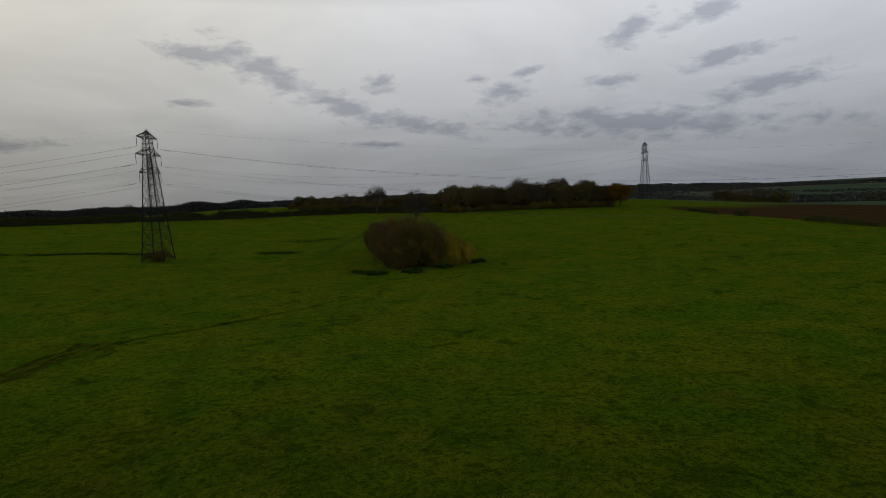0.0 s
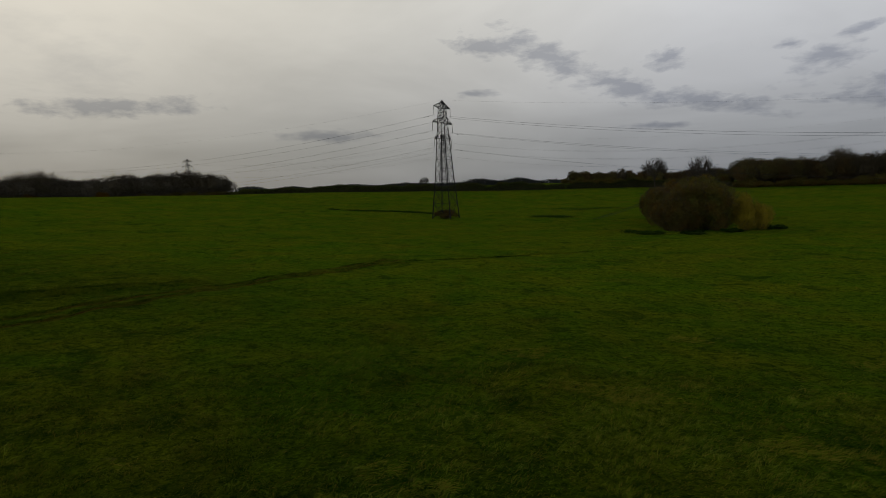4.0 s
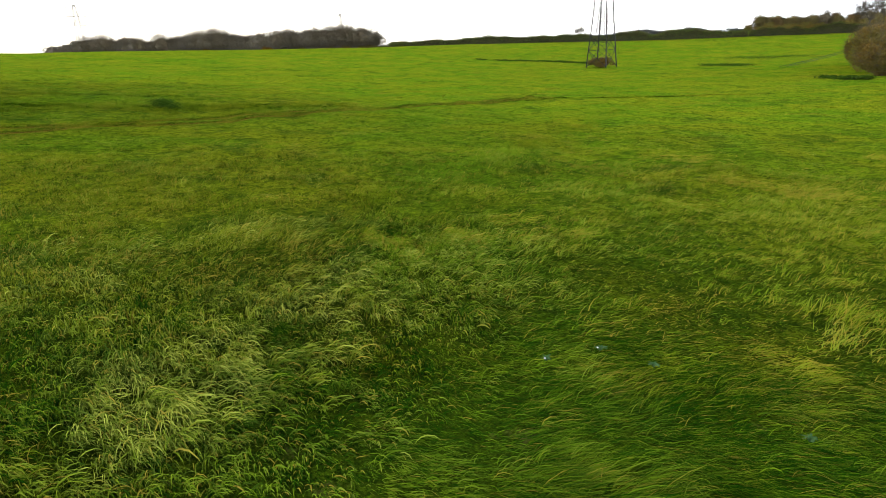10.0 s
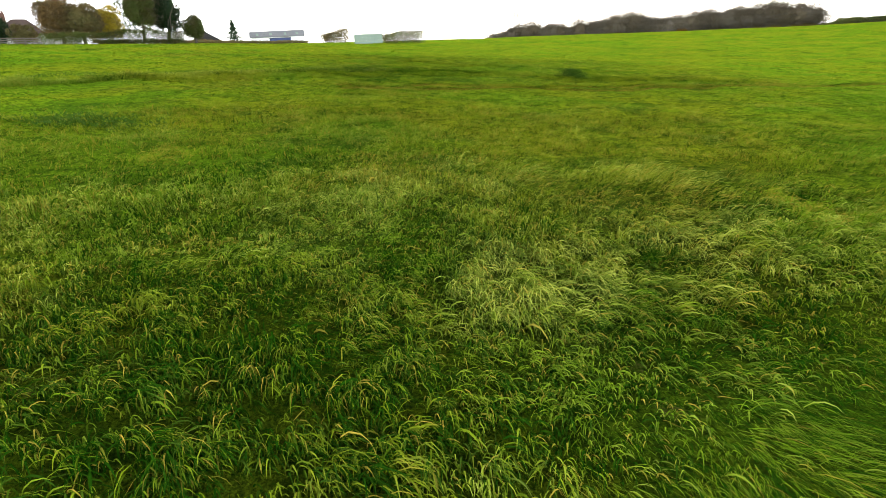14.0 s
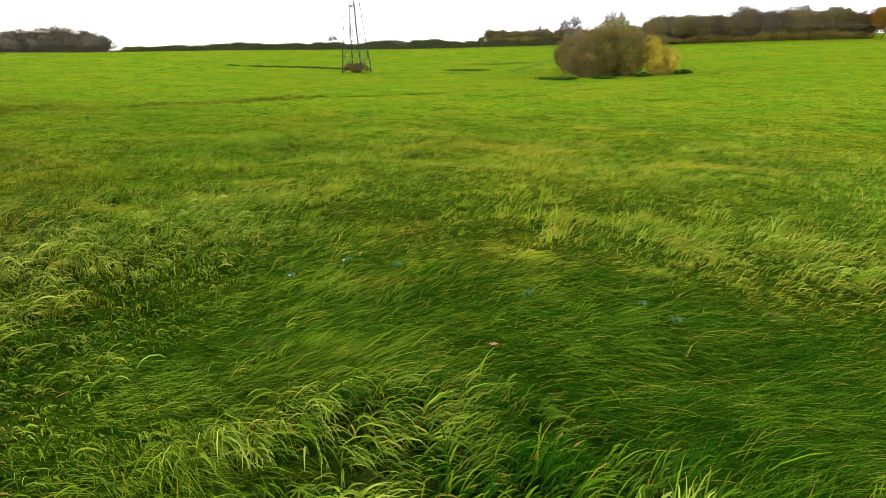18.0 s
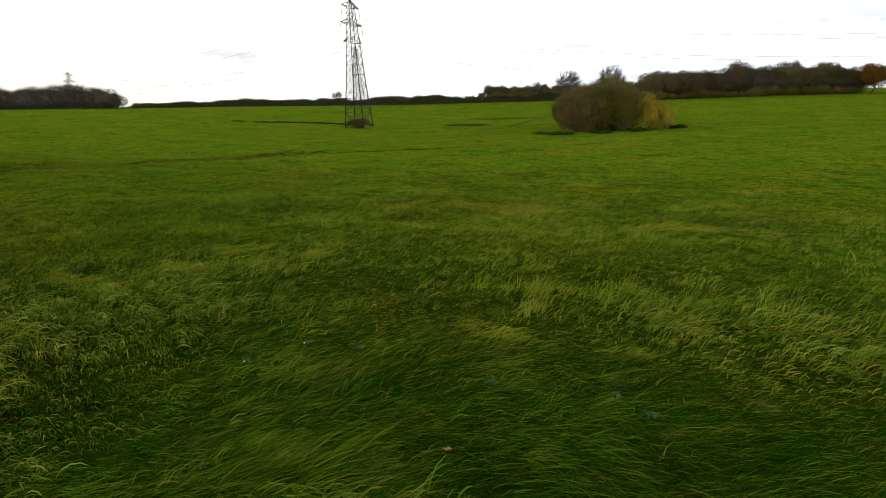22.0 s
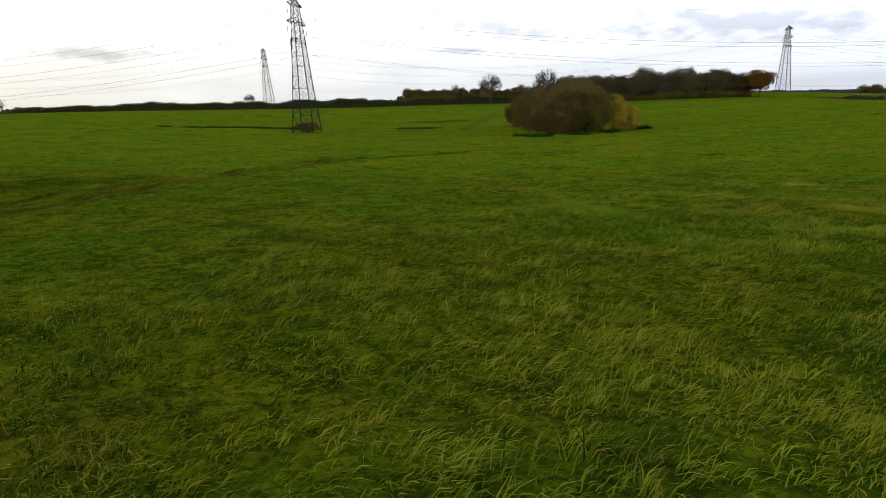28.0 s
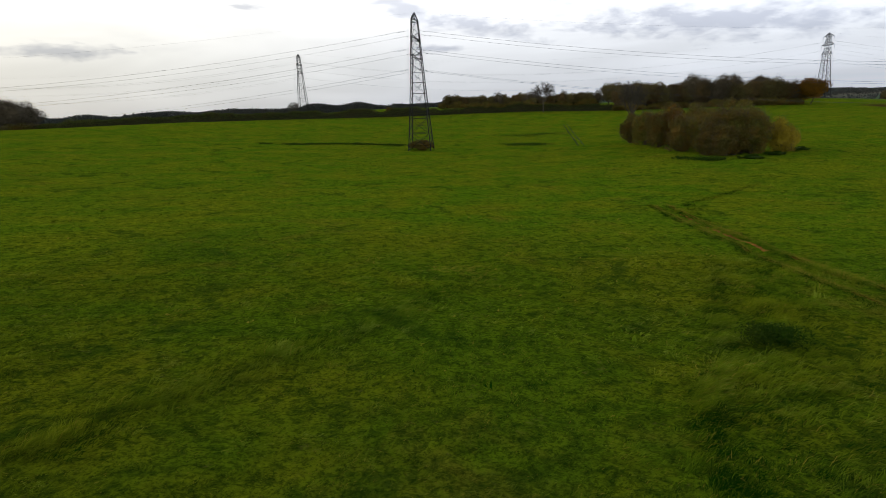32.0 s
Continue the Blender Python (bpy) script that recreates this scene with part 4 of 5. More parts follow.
STRAW_SPOTS = [(1.8, 6.4, 0.55, 0.4), (-6.2, 11.1, 0.7, 0.6), (7.5, 18.5, 3.8, 0.9), (-6.1, 27.3, 2.6, 1.2), (3, 35.5, 1.8, 1.0), (12.2, 32.7, 2.0, 1.0), (-4.3, 10.9, 0.6, 0.5), (-6.4, 8.8, 0.7, 0.5), (0.1, 22.6, 2.8, 1.4), (-5.1, 9.7, 0.6, 0.4), (-63.8, 36.6, 2.2, 1.5), (-7.3, 6.9, 1.1, 0.7), (-16.6, -7.2, 1.6, 0.9)]
LUSH_SPOTS = [(3.6, 2.4, 4.8, 3.6), (-2.5, 5.2, 1.2, 1.0), (-13.6, -8.3, 2.4, 1.6), (8, 3.4, 3, 2), (-50, 8, 8, 12), (-47, 24, 5, 8), (-60, 12, 9, 9), (-3.0, 2.6, 0.9, 0.7), (-3.2, -5.0, 3.6, 2.4)]
PALE_SPOTS = [(-11, -0.6, 3.0, 1.8), (-20.4, -8.2, 2.4, 1.4), (-8, -3, 2.4, 1.2), (-4.9, -0.7, 1.7, 1.1), (-6.2, 2.6, 1.5, 0.9)]


def along(rng, line, count, offset, spread):
    """Places strewn beside a line, more of them where it starts."""
    pts = np.array(line, float)
    cum = np.r_[0, np.cumsum(np.hypot(*np.diff(pts, axis=0).T))]
    d = cum[-1] * rng.uniform(0, 1, count) ** 1.15
    x, y = (np.interp(d, cum, pts[:, k]) for k in (0, 1))
    side = offset + rng.normal(0, spread, count) + (lattice(d, d * 0 + count, 4.0, 52) - 0.5) * 0.5
    keep = lattice(d, d * 0 + count, 2.6, 51) + rng.uniform(-0.3, 0.3, count) > 0.2
    return (x + side)[keep], y[keep]


def clumps(rng, x, y, per, sigma):
    """Blades round tuft centres: places, and each blade's share of its tuft's heading, size and paleness."""
    n = len(x)
    k = np.repeat(np.arange(n), rng.poisson(per * (0.55 + 0.9 * lattice(x, y, 1.0, 44)), n))
    m = len(k)
    turn, size, pale = rng.normal(0, 1, n), np.exp(np.clip(rng.normal(0, 0.3, n), -0.7, 0.45)), rng.uniform(0, 1, n)
    out = np.abs(rng.normal(0, sigma, m))
    a = rng.uniform(0, 6.2832, m)
    return x[k] + out * np.cos(a), y[k] + out * np.sin(a), turn[k], size[k], pale[k]


SORTS = {
    # sort: first lean, last lean (radians from upright), curl, lean that varies, segments
    "arching": (0.30, 2.5, 1.5, 0.24, 5),
    "lying": (1.0, 1.75, 0.9, 0.16, 3),
    "tufted": (0.42, 1.62, 1.1, 0.24, 2),
    "swept": (0.45, 2.0, 1.1, 0.24, 2),
    "far": (0.8, 1.7, 1.0, 0.25, 2),
}


def blades(name, rng, spot, length, width, sort, label, thin=None, pale=0.3, dry=0.05, lush=0.3, scatter=0.3):
    """Blades of grass blown over by the wind, each a tapered strip that bends from its first lean to its last."""
    x, y, turn, size, tuft = spot
    if thin is not None:
        keep = rng.uniform(0, 1, len(x)) < thin(x, y)
        x, y, turn, size, tuft = (v[keep] for v in (x, y, turn, size, tuft))
    rut = np.minimum(to_line(x, y, TRACKS[0]), to_line(x, y, TRACKS[1]))
    keep = (rut > 0.07) | (rng.uniform(0, 1, len(x)) < 0.5)
    x, y, turn, size, tuft, rut = (v[keep] for v in (x, y, turn, size, tuft, rut))
    n = len(x)
    lean0, lean1, curl, vary, segs = SORTS[sort]
    swirl = (lattice(x, y, 3.4, 32) - 0.5) * 1.5 + (lattice(x, y, 1.0, 33) - 0.5) * 1.0
    az = WIND + swirl + turn * scatter + rng.normal(0, 1, n) * scatter
    mound = ease(0.65 * lattice(x, y, 1.3, 46) + 0.35 * lattice(x, y, 0.5, 47), 0.2, 0.8)
    patch = ease(0.6 * lattice(x, y, 2.8, 81) + 0.4 * lattice(x, y, 1.0, 82), 0.3, 0.7)
    length = rng.uniform(*length, n) * size * (0.5 + 0.55 * mound + 0.3 * patch) * np.where(rut < 0.2, 0.6, 1.0)
    width = rng.uniform(*width, n)
    first = np.clip(lean0 + rng.normal(0, vary, n) + 0.25 * (0.5 - mound), 0.02, 1.3)
    last = lean1 + rng.normal(0, vary, n) * 1.3
    roll = rng.normal(0, 0.5, n)
    hx, hy = np.cos(az), np.sin(az)
    px, py, pz = x.copy(), y.copy(), height(x, y) - 0.03
    floor_z = pz + 0.05
    verts = np.empty((n, 2 * segs + 1, 3))
    for k in range(segs + 1):
        t = k / segs
        w = width * (1 - t**3) / 2 if segs > 2 else width * (1 - 0.55 * t) / 2
        if k < segs:
            verts[:, 2 * k] = np.stack([px - hy * w, py + hx * w, pz - w * roll], -1)
            verts[:, 2 * k + 1] = np.stack([px + hy * w, py - hx * w, pz + w * roll], -1)
        else:
            verts[:, 2 * segs] = np.stack([px, py, pz], -1)
        lean = first + (last - first) * ((k + 0.5) / segs) ** curl
        step = length / segs
        px, py = px + hx * step * np.sin(lean), py + hy * step * np.sin(lean)
        pz = np.maximum(pz + step * np.cos(lean), floor_z)
    per = 2 * segs + 1
    base = (np.arange(n) * per)[:, None]
    shape, totals, start, pos = [], [], [], 0
    for k in range(segs - 1):
        shape += [2 * k, 2 * k + 1, 2 * k + 3, 2 * k + 2]
        start.append(pos)
        totals.append(4)
        pos += 4
    shape += [2 * segs - 2, 2 * segs - 1, 2 * segs]
    start.append(pos)
    totals.append(3)
    pos += 3
    loops = (base + np.array(shape)).ravel()
    starts = ((np.arange(n) * pos)[:, None] + np.array(start)).ravel()
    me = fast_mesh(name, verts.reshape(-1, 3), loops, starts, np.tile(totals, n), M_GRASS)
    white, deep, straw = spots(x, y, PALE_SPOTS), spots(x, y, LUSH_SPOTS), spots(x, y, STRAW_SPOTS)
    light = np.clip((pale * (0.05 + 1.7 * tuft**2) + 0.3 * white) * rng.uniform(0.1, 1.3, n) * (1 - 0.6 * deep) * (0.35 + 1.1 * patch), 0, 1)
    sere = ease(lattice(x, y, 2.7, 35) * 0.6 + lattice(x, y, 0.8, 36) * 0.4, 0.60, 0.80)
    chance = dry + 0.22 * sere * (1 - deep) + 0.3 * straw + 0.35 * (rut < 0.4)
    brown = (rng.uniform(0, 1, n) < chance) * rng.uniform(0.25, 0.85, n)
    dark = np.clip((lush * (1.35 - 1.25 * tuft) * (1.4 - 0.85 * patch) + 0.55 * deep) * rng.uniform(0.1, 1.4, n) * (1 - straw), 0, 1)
    # hollows between the mounds get their shade as darker blade colour
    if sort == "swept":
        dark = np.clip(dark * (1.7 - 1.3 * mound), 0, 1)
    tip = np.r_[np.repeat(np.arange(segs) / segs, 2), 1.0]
    # paleness grows from root to tip: the sheen on the tips is painted
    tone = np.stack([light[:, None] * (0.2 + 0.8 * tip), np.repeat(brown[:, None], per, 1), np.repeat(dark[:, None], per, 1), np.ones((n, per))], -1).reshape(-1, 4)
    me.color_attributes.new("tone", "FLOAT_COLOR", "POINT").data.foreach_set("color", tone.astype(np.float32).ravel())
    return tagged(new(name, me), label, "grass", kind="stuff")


def fan(rng, n, r0, r1, a0, a1, cx=2.5, cy=-3.2):
    r = np.sqrt(rng.uniform(r0 * r0, r1 * r1, n))
    a = np.radians(rng.uniform(a0, a1, n))
    return cx + r * np.sin(a), cy + r * np.cos(a)




# ---- farm at the top of the field ----
def site(az, r):
    a = radians(az)
    return 1.8 + r * math.sin(a), -3.2 + r * math.cos(a), -a


def house_shell(name, az, r, label, up=0.0):
    x, y, turn = site(az, r)
    return empty(name, on(x, y, up), label, "house", turn=turn)


def hip_roof(name, w, d, z, rise, hip, over, mat, parent, label=""):
    w, d = w / 2 + over, d / 2 + over
    v = [(-w, -d, z), (w, -d, z), (w, d, z), (-w, d, z), (-w + hip, 0, z + rise), (w - hip, 0, z + rise), (-w, -d, z - 0.18), (w, -d, z - 0.18), (w, d, z - 0.18), (-w, d, z - 0.18)]
    f = [(0, 1, 5, 4), (1, 2, 5), (2, 3, 4, 5), (3, 0, 4), (0, 6, 7, 1), (1, 7, 8, 2), (2, 8, 9, 3), (3, 9, 6, 0), (6, 9, 8, 7)]
    return mesh_object(name, v, f, mat, parent, label)


def window(parent, x, y, z, w, h, bars=2):
    win = box("window", (w, 0.10, h), (x, y - 0.04, z), M_WHITE, parent, "white framed window")
    pw = (w - 0.12) / bars
    for k in range(bars):
        box("pane", (pw - 0.06, 0.02, h - 0.14), (-w / 2 + 0.06 + pw * (k + 0.5), -0.06, 0), M_GLASS, win)
    return win


def tile_rows(parent, w, d, z, rise, hip, over, rows):
    """Courses of tiles standing proud on the slope that faces the field."""
    w2, d2 = w / 2 + over, d / 2 + over
    for k in range(rows):
        t = (k + 0.2) / rows
        y, zz, half = -d2 * (1 - t), z + rise * t, w2 - hip * t
        box("tile_course", (half * 2 - 0.1, d2 / rows * 0.55, 0.05), (0, y + 0.08, zz + 0.07), M_TILE, parent).rotation_euler = (math.atan2(rise, d2), 0, 0)


def build_cream_house():
    h = house_shell("house", -115.9, 132, "cream rendered two-storey house with brown tiled roof", -1.5)
    box("wall", (12, 8, 6.4), (0, 0, 2.2), M_RENDERWALL, h)
    roof = hip_roof("roof", 12, 8, 5.4, 3.9, 3.2, 0.45, M_TILE, h, "brown tiled hipped roof")
    tile_rows(roof, 12, 8, 5.4, 3.9, 3.2, 0.45, 14)
    for x, t in ((-2.8, 0.55), (-0.6, 0.5), (1.6, 0.36)):
        sk = box("skylight", (0.9, 1.3, 0.12), (x, -4.45 * (1 - t), 5.4 + 3.9 * t + 0.12), M_WHITE, roof, "white framed skylight")
        sk.rotation_euler = (math.atan2(3.9, 4.45), 0, 0)
        box("pane", (0.7, 1.1, 0.04), (0, 0, 0.07), M_SHEET, sk)
    window(h, 1.5, -4.0, 4.1, 1.6, 1.2, 3)
    window(h, 3.9, -4.0, 4.2, 1.0, 1.0, 2)
    # white garden room in front
    box("garden_room", (4.4, 3.4, 3.2), (-1.2, -5.6, 1.2), M_WHITE, h, "white garden room")
    v = [(-3.6, -7.4, 2.8), (1.2, -7.4, 2.8), (1.2, -3.9, 2.8), (-3.6, -3.9, 2.8), (-1.2, -7.4, 4.3), (-1.2, -3.9, 4.3)]
    mesh_object("porch_roof", v, [(0, 1, 4), (1, 2, 5, 4), (2, 3, 5), (3, 0, 4, 5), (0, 3, 2, 1)], M_TILE, h)
    window(h, -1.6, -7.35, 1.5, 2.4, 1.5, 6)
    box("door", (0.85, 0.1, 2.0), (0.4, -7.33, 0.7), M_GLASS, h)
    # pale green outhouse and open lean-to
    box("outhouse_wall", (2.6, 3.0, 2.9), (3.0, -5.6, 1.1), M_GREENWALL, h, "pale green boarded outhouse")
    lean = mesh_object("lean_to_roof", *join([box_data(5.6, 3.4, 0.12), *[box_data(0.10, 3.4, 0.06, (-2.7 + k * 0.4, 0, 0.08)) for k in range(14)]]), M_SHEET, h, "grey corrugated lean-to roof")
    lean.location, lean.rotation_euler = (5.6, -5.9, 2.8), (radians(9), 0, 0)
    for x in (4.6, 6.4, 8.2):
        box("post", (0.14, 0.14, 2.7), (x, -7.3, 1.1), M_FENCE, h)
    box("back_panel", (4.2, 0.12, 2.5), (6.2, -4.4, 1.0), M_DARKWOOD, h)
    tagged(box("tarpaulin", (2.6, 1.0, 0.5), tuple(h.matrix_basis @ Vector((6.2, -8.2, 0.95))), M_TARP, bevel=0.14), "green tarpaulin over garden goods", "tarpaulin").rotation_euler = (0, 0, site(-115.9, 1)[2])


def build_brick_house():
    h = house_shell("house", -110.2, 172, "older house with red brick chimney and brown roof", -1.0)
    box("wall", (9, 7, 5.0), (0, 0, 2.0), M_RENDERWALL, h)
    roof = hip_roof("roof", 9, 7, 4.4, 3.6, 3.4, 0.4, M_TILE, h, "brown tiled hipped roof")
    tile_rows(roof, 9, 7, 4.4, 3.6, 3.4, 0.4, 12)
    ch = box("chimney", (1.5, 1.1, 3.6), (-3.1, 0, 7.6), M_BRICK, h, "red brick chimney", 0.05)
    for k in (-0.35, 0.35):
        mesh_object("chimney_pot", *tube_data([(k, 0, 1.7), (k, 0, 2.3)], [0.2, 0.17], 8), M_BRICK, ch)
    box("side_wing", (5, 5, 4.2), (6.4, 0.5, 1.6), M_RENDERWALL, h)
    hip_roof("wing_roof", 5, 5, 3.7, 2.0, 1.8, 0.3, M_TILE, h).location = (6.4, 0.5, 0)
    window(h, 1.2, -3.5, 3.2, 1.2, 1.1, 2)


def build_shed(az, r, w, d, z, rise, wall, roofm, label, name="shed", up=0.0):
    x, y, turn = site(az, r)
    s = empty(name, on(x, y, up), label, "shed", turn=turn)
    v = [(-w / 2, -d / 2, -0.6), (w / 2, -d / 2, -0.6), (w / 2, -d / 2, z), (0, -d / 2, z + rise), (-w / 2, -d / 2, z)]
    v += [(a, d / 2, c) for a, _, c in v]
    mesh_object("wall", v, [(0, 1, 2, 3, 4), (9, 8, 7, 6, 5), (1, 6, 7, 2), (0, 4, 9, 5)], wall, s)
    for side in (1, -1):
        a = Vector((0, 0, z + rise + 0.06))
        b = Vector((side * (w / 2 + 0.25), 0, z - 0.05))
        o = (b - a).normalized().cross(Vector((0, 1, 0))) * 0.1
        rows = [Vector((p.x, y0, p.z)) + q for p, q in ((a, o * 0), (b, o * 0), (b, -o * side), (a, -o * side)) for y0 in (-d / 2 - 0.2, d / 2 + 0.2)]
        mesh_object("roof", rows, [(0, 2, 3, 1), (4, 6, 7, 5), (0, 1, 7, 6), (2, 4, 5, 3), (0, 6, 4, 2), (1, 3, 5, 7)], roofm, s)
    return s


def build_barn():
    x, y, turn = site(-90.6, 262)
    b = empty("barn", on(x, y, 0.15), "long farm barn with grey sheet roof and white walls", "barn", turn=turn)
    box("wall", (21, 11, 6.0), (0, 0, 0.7), M_WHITE, b)
    ridges = [box_data(0.08, 6.2, 0.05, (-11 + k * 1.0, 0, 0.07)) for k in range(23)]
    for side in (1, -1):
        r = mesh_object("roof", *join([box_data(22.2, 6.4, 0.12), *ridges]), M_SHEET, b, "grey corrugated sheet roof")
        r.location, r.rotation_euler = (0, -side * 2.95, 5.0), (side * radians(24), 0, 0)
        if side == 1:
            for k in (-8, -2.6, 3.2, 8):
                box("rooflight", (1.0, 2.4, 0.06), (k, -0.4, 0.12), M_BALE, r)
    d = box("door", (8.5, 0.2, 2.6), (1.0, -5.6, 1.9), M_BLUE, b, "blue sliding door")
    box("rail", (9, 0.12, 0.15), (0, -0.1, 1.35), M_STEEL, d)
    for k in range(7):
        box("batten", (0.08, 0.08, 2.5), (-4 + k * 1.3, -0.12, 0), M_BLUE, d)


def build_bales():
    x, y, turn = site(-82.3, 200)
    rng = np.random.default_rng(4)
    first = None
    base = Matrix.Translation(on(x, y, 0)) @ Matrix.Rotation(turn, 4, "Z")
    for row, count in ((0, 7), (1, 7), (2, 7)):
        for k in range(count):
            m = base @ Matrix.Translation(((k - 3) * 1.32, rng.uniform(-0.1, 0.1), 0.55 + row * 1.0)) @ Matrix.Rotation(rng.normal(0, 0.03), 4, "Z")
            if first is None:
                first = tagged(box("silage_bale", (1.31, 1.3, 0.99), (0, 0, 0), M_BALE, bevel=0.05), "pale green wrapped silage bale in a stack", "bale", "stacked bales")
                first.matrix_basis = m
            else:
                copy_thing(first, m)


def build_fence():
    for k in range(34):
        az = -121.5 + k * 0.36
        x, y, turn = site(az, 119)
        if k % 3 == 0:
            f = empty("fence_panel", on(x, y, 0), "low weathered wooden garden fence", "fence", "garden fence", turn)
            for p in (-1.1, 0, 1.1):
                box("post", (0.1, 0.1, 1.25), (p, 0, 0.5), M_FENCE, f)
            for z in (0.35, 0.7, 1.0):
                box("rail", (2.35, 0.04, 0.12), (0, -0.06, z), M_FENCE, f)
    x, y, turn = site(-115.4, 116)
    post = tagged(mesh_object("marker_post", *tube_data([(0, 0, -0.2), (0.15, 0, 1.3), (-0.1, 0, 2.6)], [0.05, 0.05, 0.045], 8), M_SKYBLUE), "leaning light blue marker post by the fence", "post")
    post.location = on(x, y, 0)


def build_farm():
    build_cream_house()
    build_brick_house()
    build_shed(-106.9, 150, 3.2, 3.0, 1.6, 1.0, M_WHITE, M_TILE, "small garden shed with white gable")
    build_shed(-96.8, 215, 9.0, 10, 2.2, 2.8, M_DARKWOOD, M_DARKWOOD, "black boarded shed with a steep gable", up=-0.6)
    build_barn()
    build_bales()
    build_fence()
    x, y, turn = site(-94.0, 228)
    wall = tagged(box("farm_wall", (15, 0.3, 1.7), on(x, y, 0.5), M_WHITE), "long low white farmyard wall", "wall")
    wall.rotation_euler = (0, 0, turn)
    x, y, turn = site(-95.8, 205)
    mast = empty("mast", on(x, y, 0), "thin grey radio mast on the farm", "mast")
    mesh_object("pole", *tube_data([(0, 0, -0.3), (0, 0, 6), (0, 0, 9.0)], [0.07, 0.05, 0.03], 6), M_STEEL, mast)
    x, y, turn = site(-99.0, 160)
    tank = tagged(mesh_object("water_tank", *tube_data([(-1.2, 0, 0.9), (-1.0, 0, 0.9), (1.0, 0, 0.9), (1.2, 0, 0.9)], [0.4, 0.9, 0.9, 0.4], 14), M_WHITE), "white round water tank by the field", "tank")
    tank.location = on(x, y, 0)
    place = lambda ob, az, r, s=1.0: place_tree(ob, *site(az, r)[:2], az, s)
    place(make_shrub(81, 4.2, 6.0, 8000, 0.15, M_FIR, "large dark evergreen garden bush", twigs=100), -112.2, 146)
    place(make_shrub(82, 2.5, 3.4, 5000, 0.11, M_OLIVE, "rounded olive-green garden shrub"), -110.2, 126)
    place(make_round_tree(83, 9.5, 10, 9000, 0.17, M_RUST, "autumn garden tree with thinning brown leaves", 1200, M_TWIG, 44, group=""), -107.6, 140)
    place(make_round_tree(84, 8.0, 8.5, 9000, 0.17, M_OLIVE, "olive-leaved tree behind the garden hedge", 1200, M_TWIG, 44, group=""), -106.0, 138)
    place(make_round_tree(85, 7.5, 6.5, 9000, 0.17, M_YELLOW, "thin yellowing garden tree", 1200, M_TWIG, 44, group=""), -104.2, 142)
    place(make_round_tree(86, 13.5, 8.5, 9000, 0.17, M_DARKLEAF, "tall dark garden tree with gaps in its crown", 1200, M_TWIG, 44, group=""), -101.8, 145)
    place(make_round_tree(87, 13.0, 8, 9000, 0.17, M_FIR, "tall dark evergreen tree", 1200, M_TWIG, 44, group=""), -99.7, 146)
    place(make_round_tree(88, 6.0, 5, 6000, 0.17, M_DARKLEAF, "small leaning tree at the garden end", 1200, M_TWIG, 44, group=""), -97.6, 148)
    # fir with tiers of drooping boughs
    rng = np.random.default_rng(91)
    fir = tagged(new("fir_tree"), "dark conical fir tree by the barn", "tree")
    mesh_object("trunk", *tube_data([(0, 0, -0.3), (0, 0, 7.4)], [0.2, 0.03], 6), M_BARK, fir)
    n = 3000
    z = rng.uniform(0.6, 7.4, n)
    tier = 0.75 + 0.35 * np.sin(z * 5.2)
    rad, th = (7.6 - z) * 0.5 * tier * np.sqrt(rng.uniform(0.05, 1, n)), rng.uniform(0, 6.28, n)
    q = leaf_quads(rng, np.stack([rad * np.cos(th), rad * np.sin(th), z - rad * 0.25], -1), 0.08, 0.2)
    o = new("crown", quads_mesh("crown", q, M_FIR))
    o.parent, o["kind"] = fir, "stuff"
    place_tree(fir, *site(-94.4, 205)[:2])
    build_hedge("hedge", [site(-111, 128)[:2], site(-108, 130)[:2], site(-105, 134)[:2]], 1.9, 0.9, 600, 0.10, M_DARKLEAF, "clipped dark green garden hedge", 45, False)
    build_hedge("hedge", [site(-105.5, 134)[:2], site(-102, 140)[:2], site(-98.5, 147)[:2]], 2.3, 1.6, 700, 0.11, M_DARKLEAF, "unkempt dark garden hedge under trees", 49, False)
    build_hedge("hedge", [site(-105, 138)[:2], site(-100, 150)[:2], site(-95, 185)[:2], site(-88, 215)[:2]], 0.8, 1.6, 260, 0.14, M_OLIVE, "rough overgrown bank along the field top", 46, False)
    build_hedge("hedge", [site(-86.5, 215)[:2], site(-84.2, 212)[:2]], 3.8, 2.2, 700, 0.16, M_OLIVE, "olive-green hawthorn bushes beside stacked bales", 47, False)
    build_hedge("hedge", [site(-81.0, 208)[:2], site(-77.2, 214)[:2]], 3.4, 2.0, 600, 0.16, M_DARKLEAF, "dark hawthorn bushes at the field top", 48, False)


build_farm()


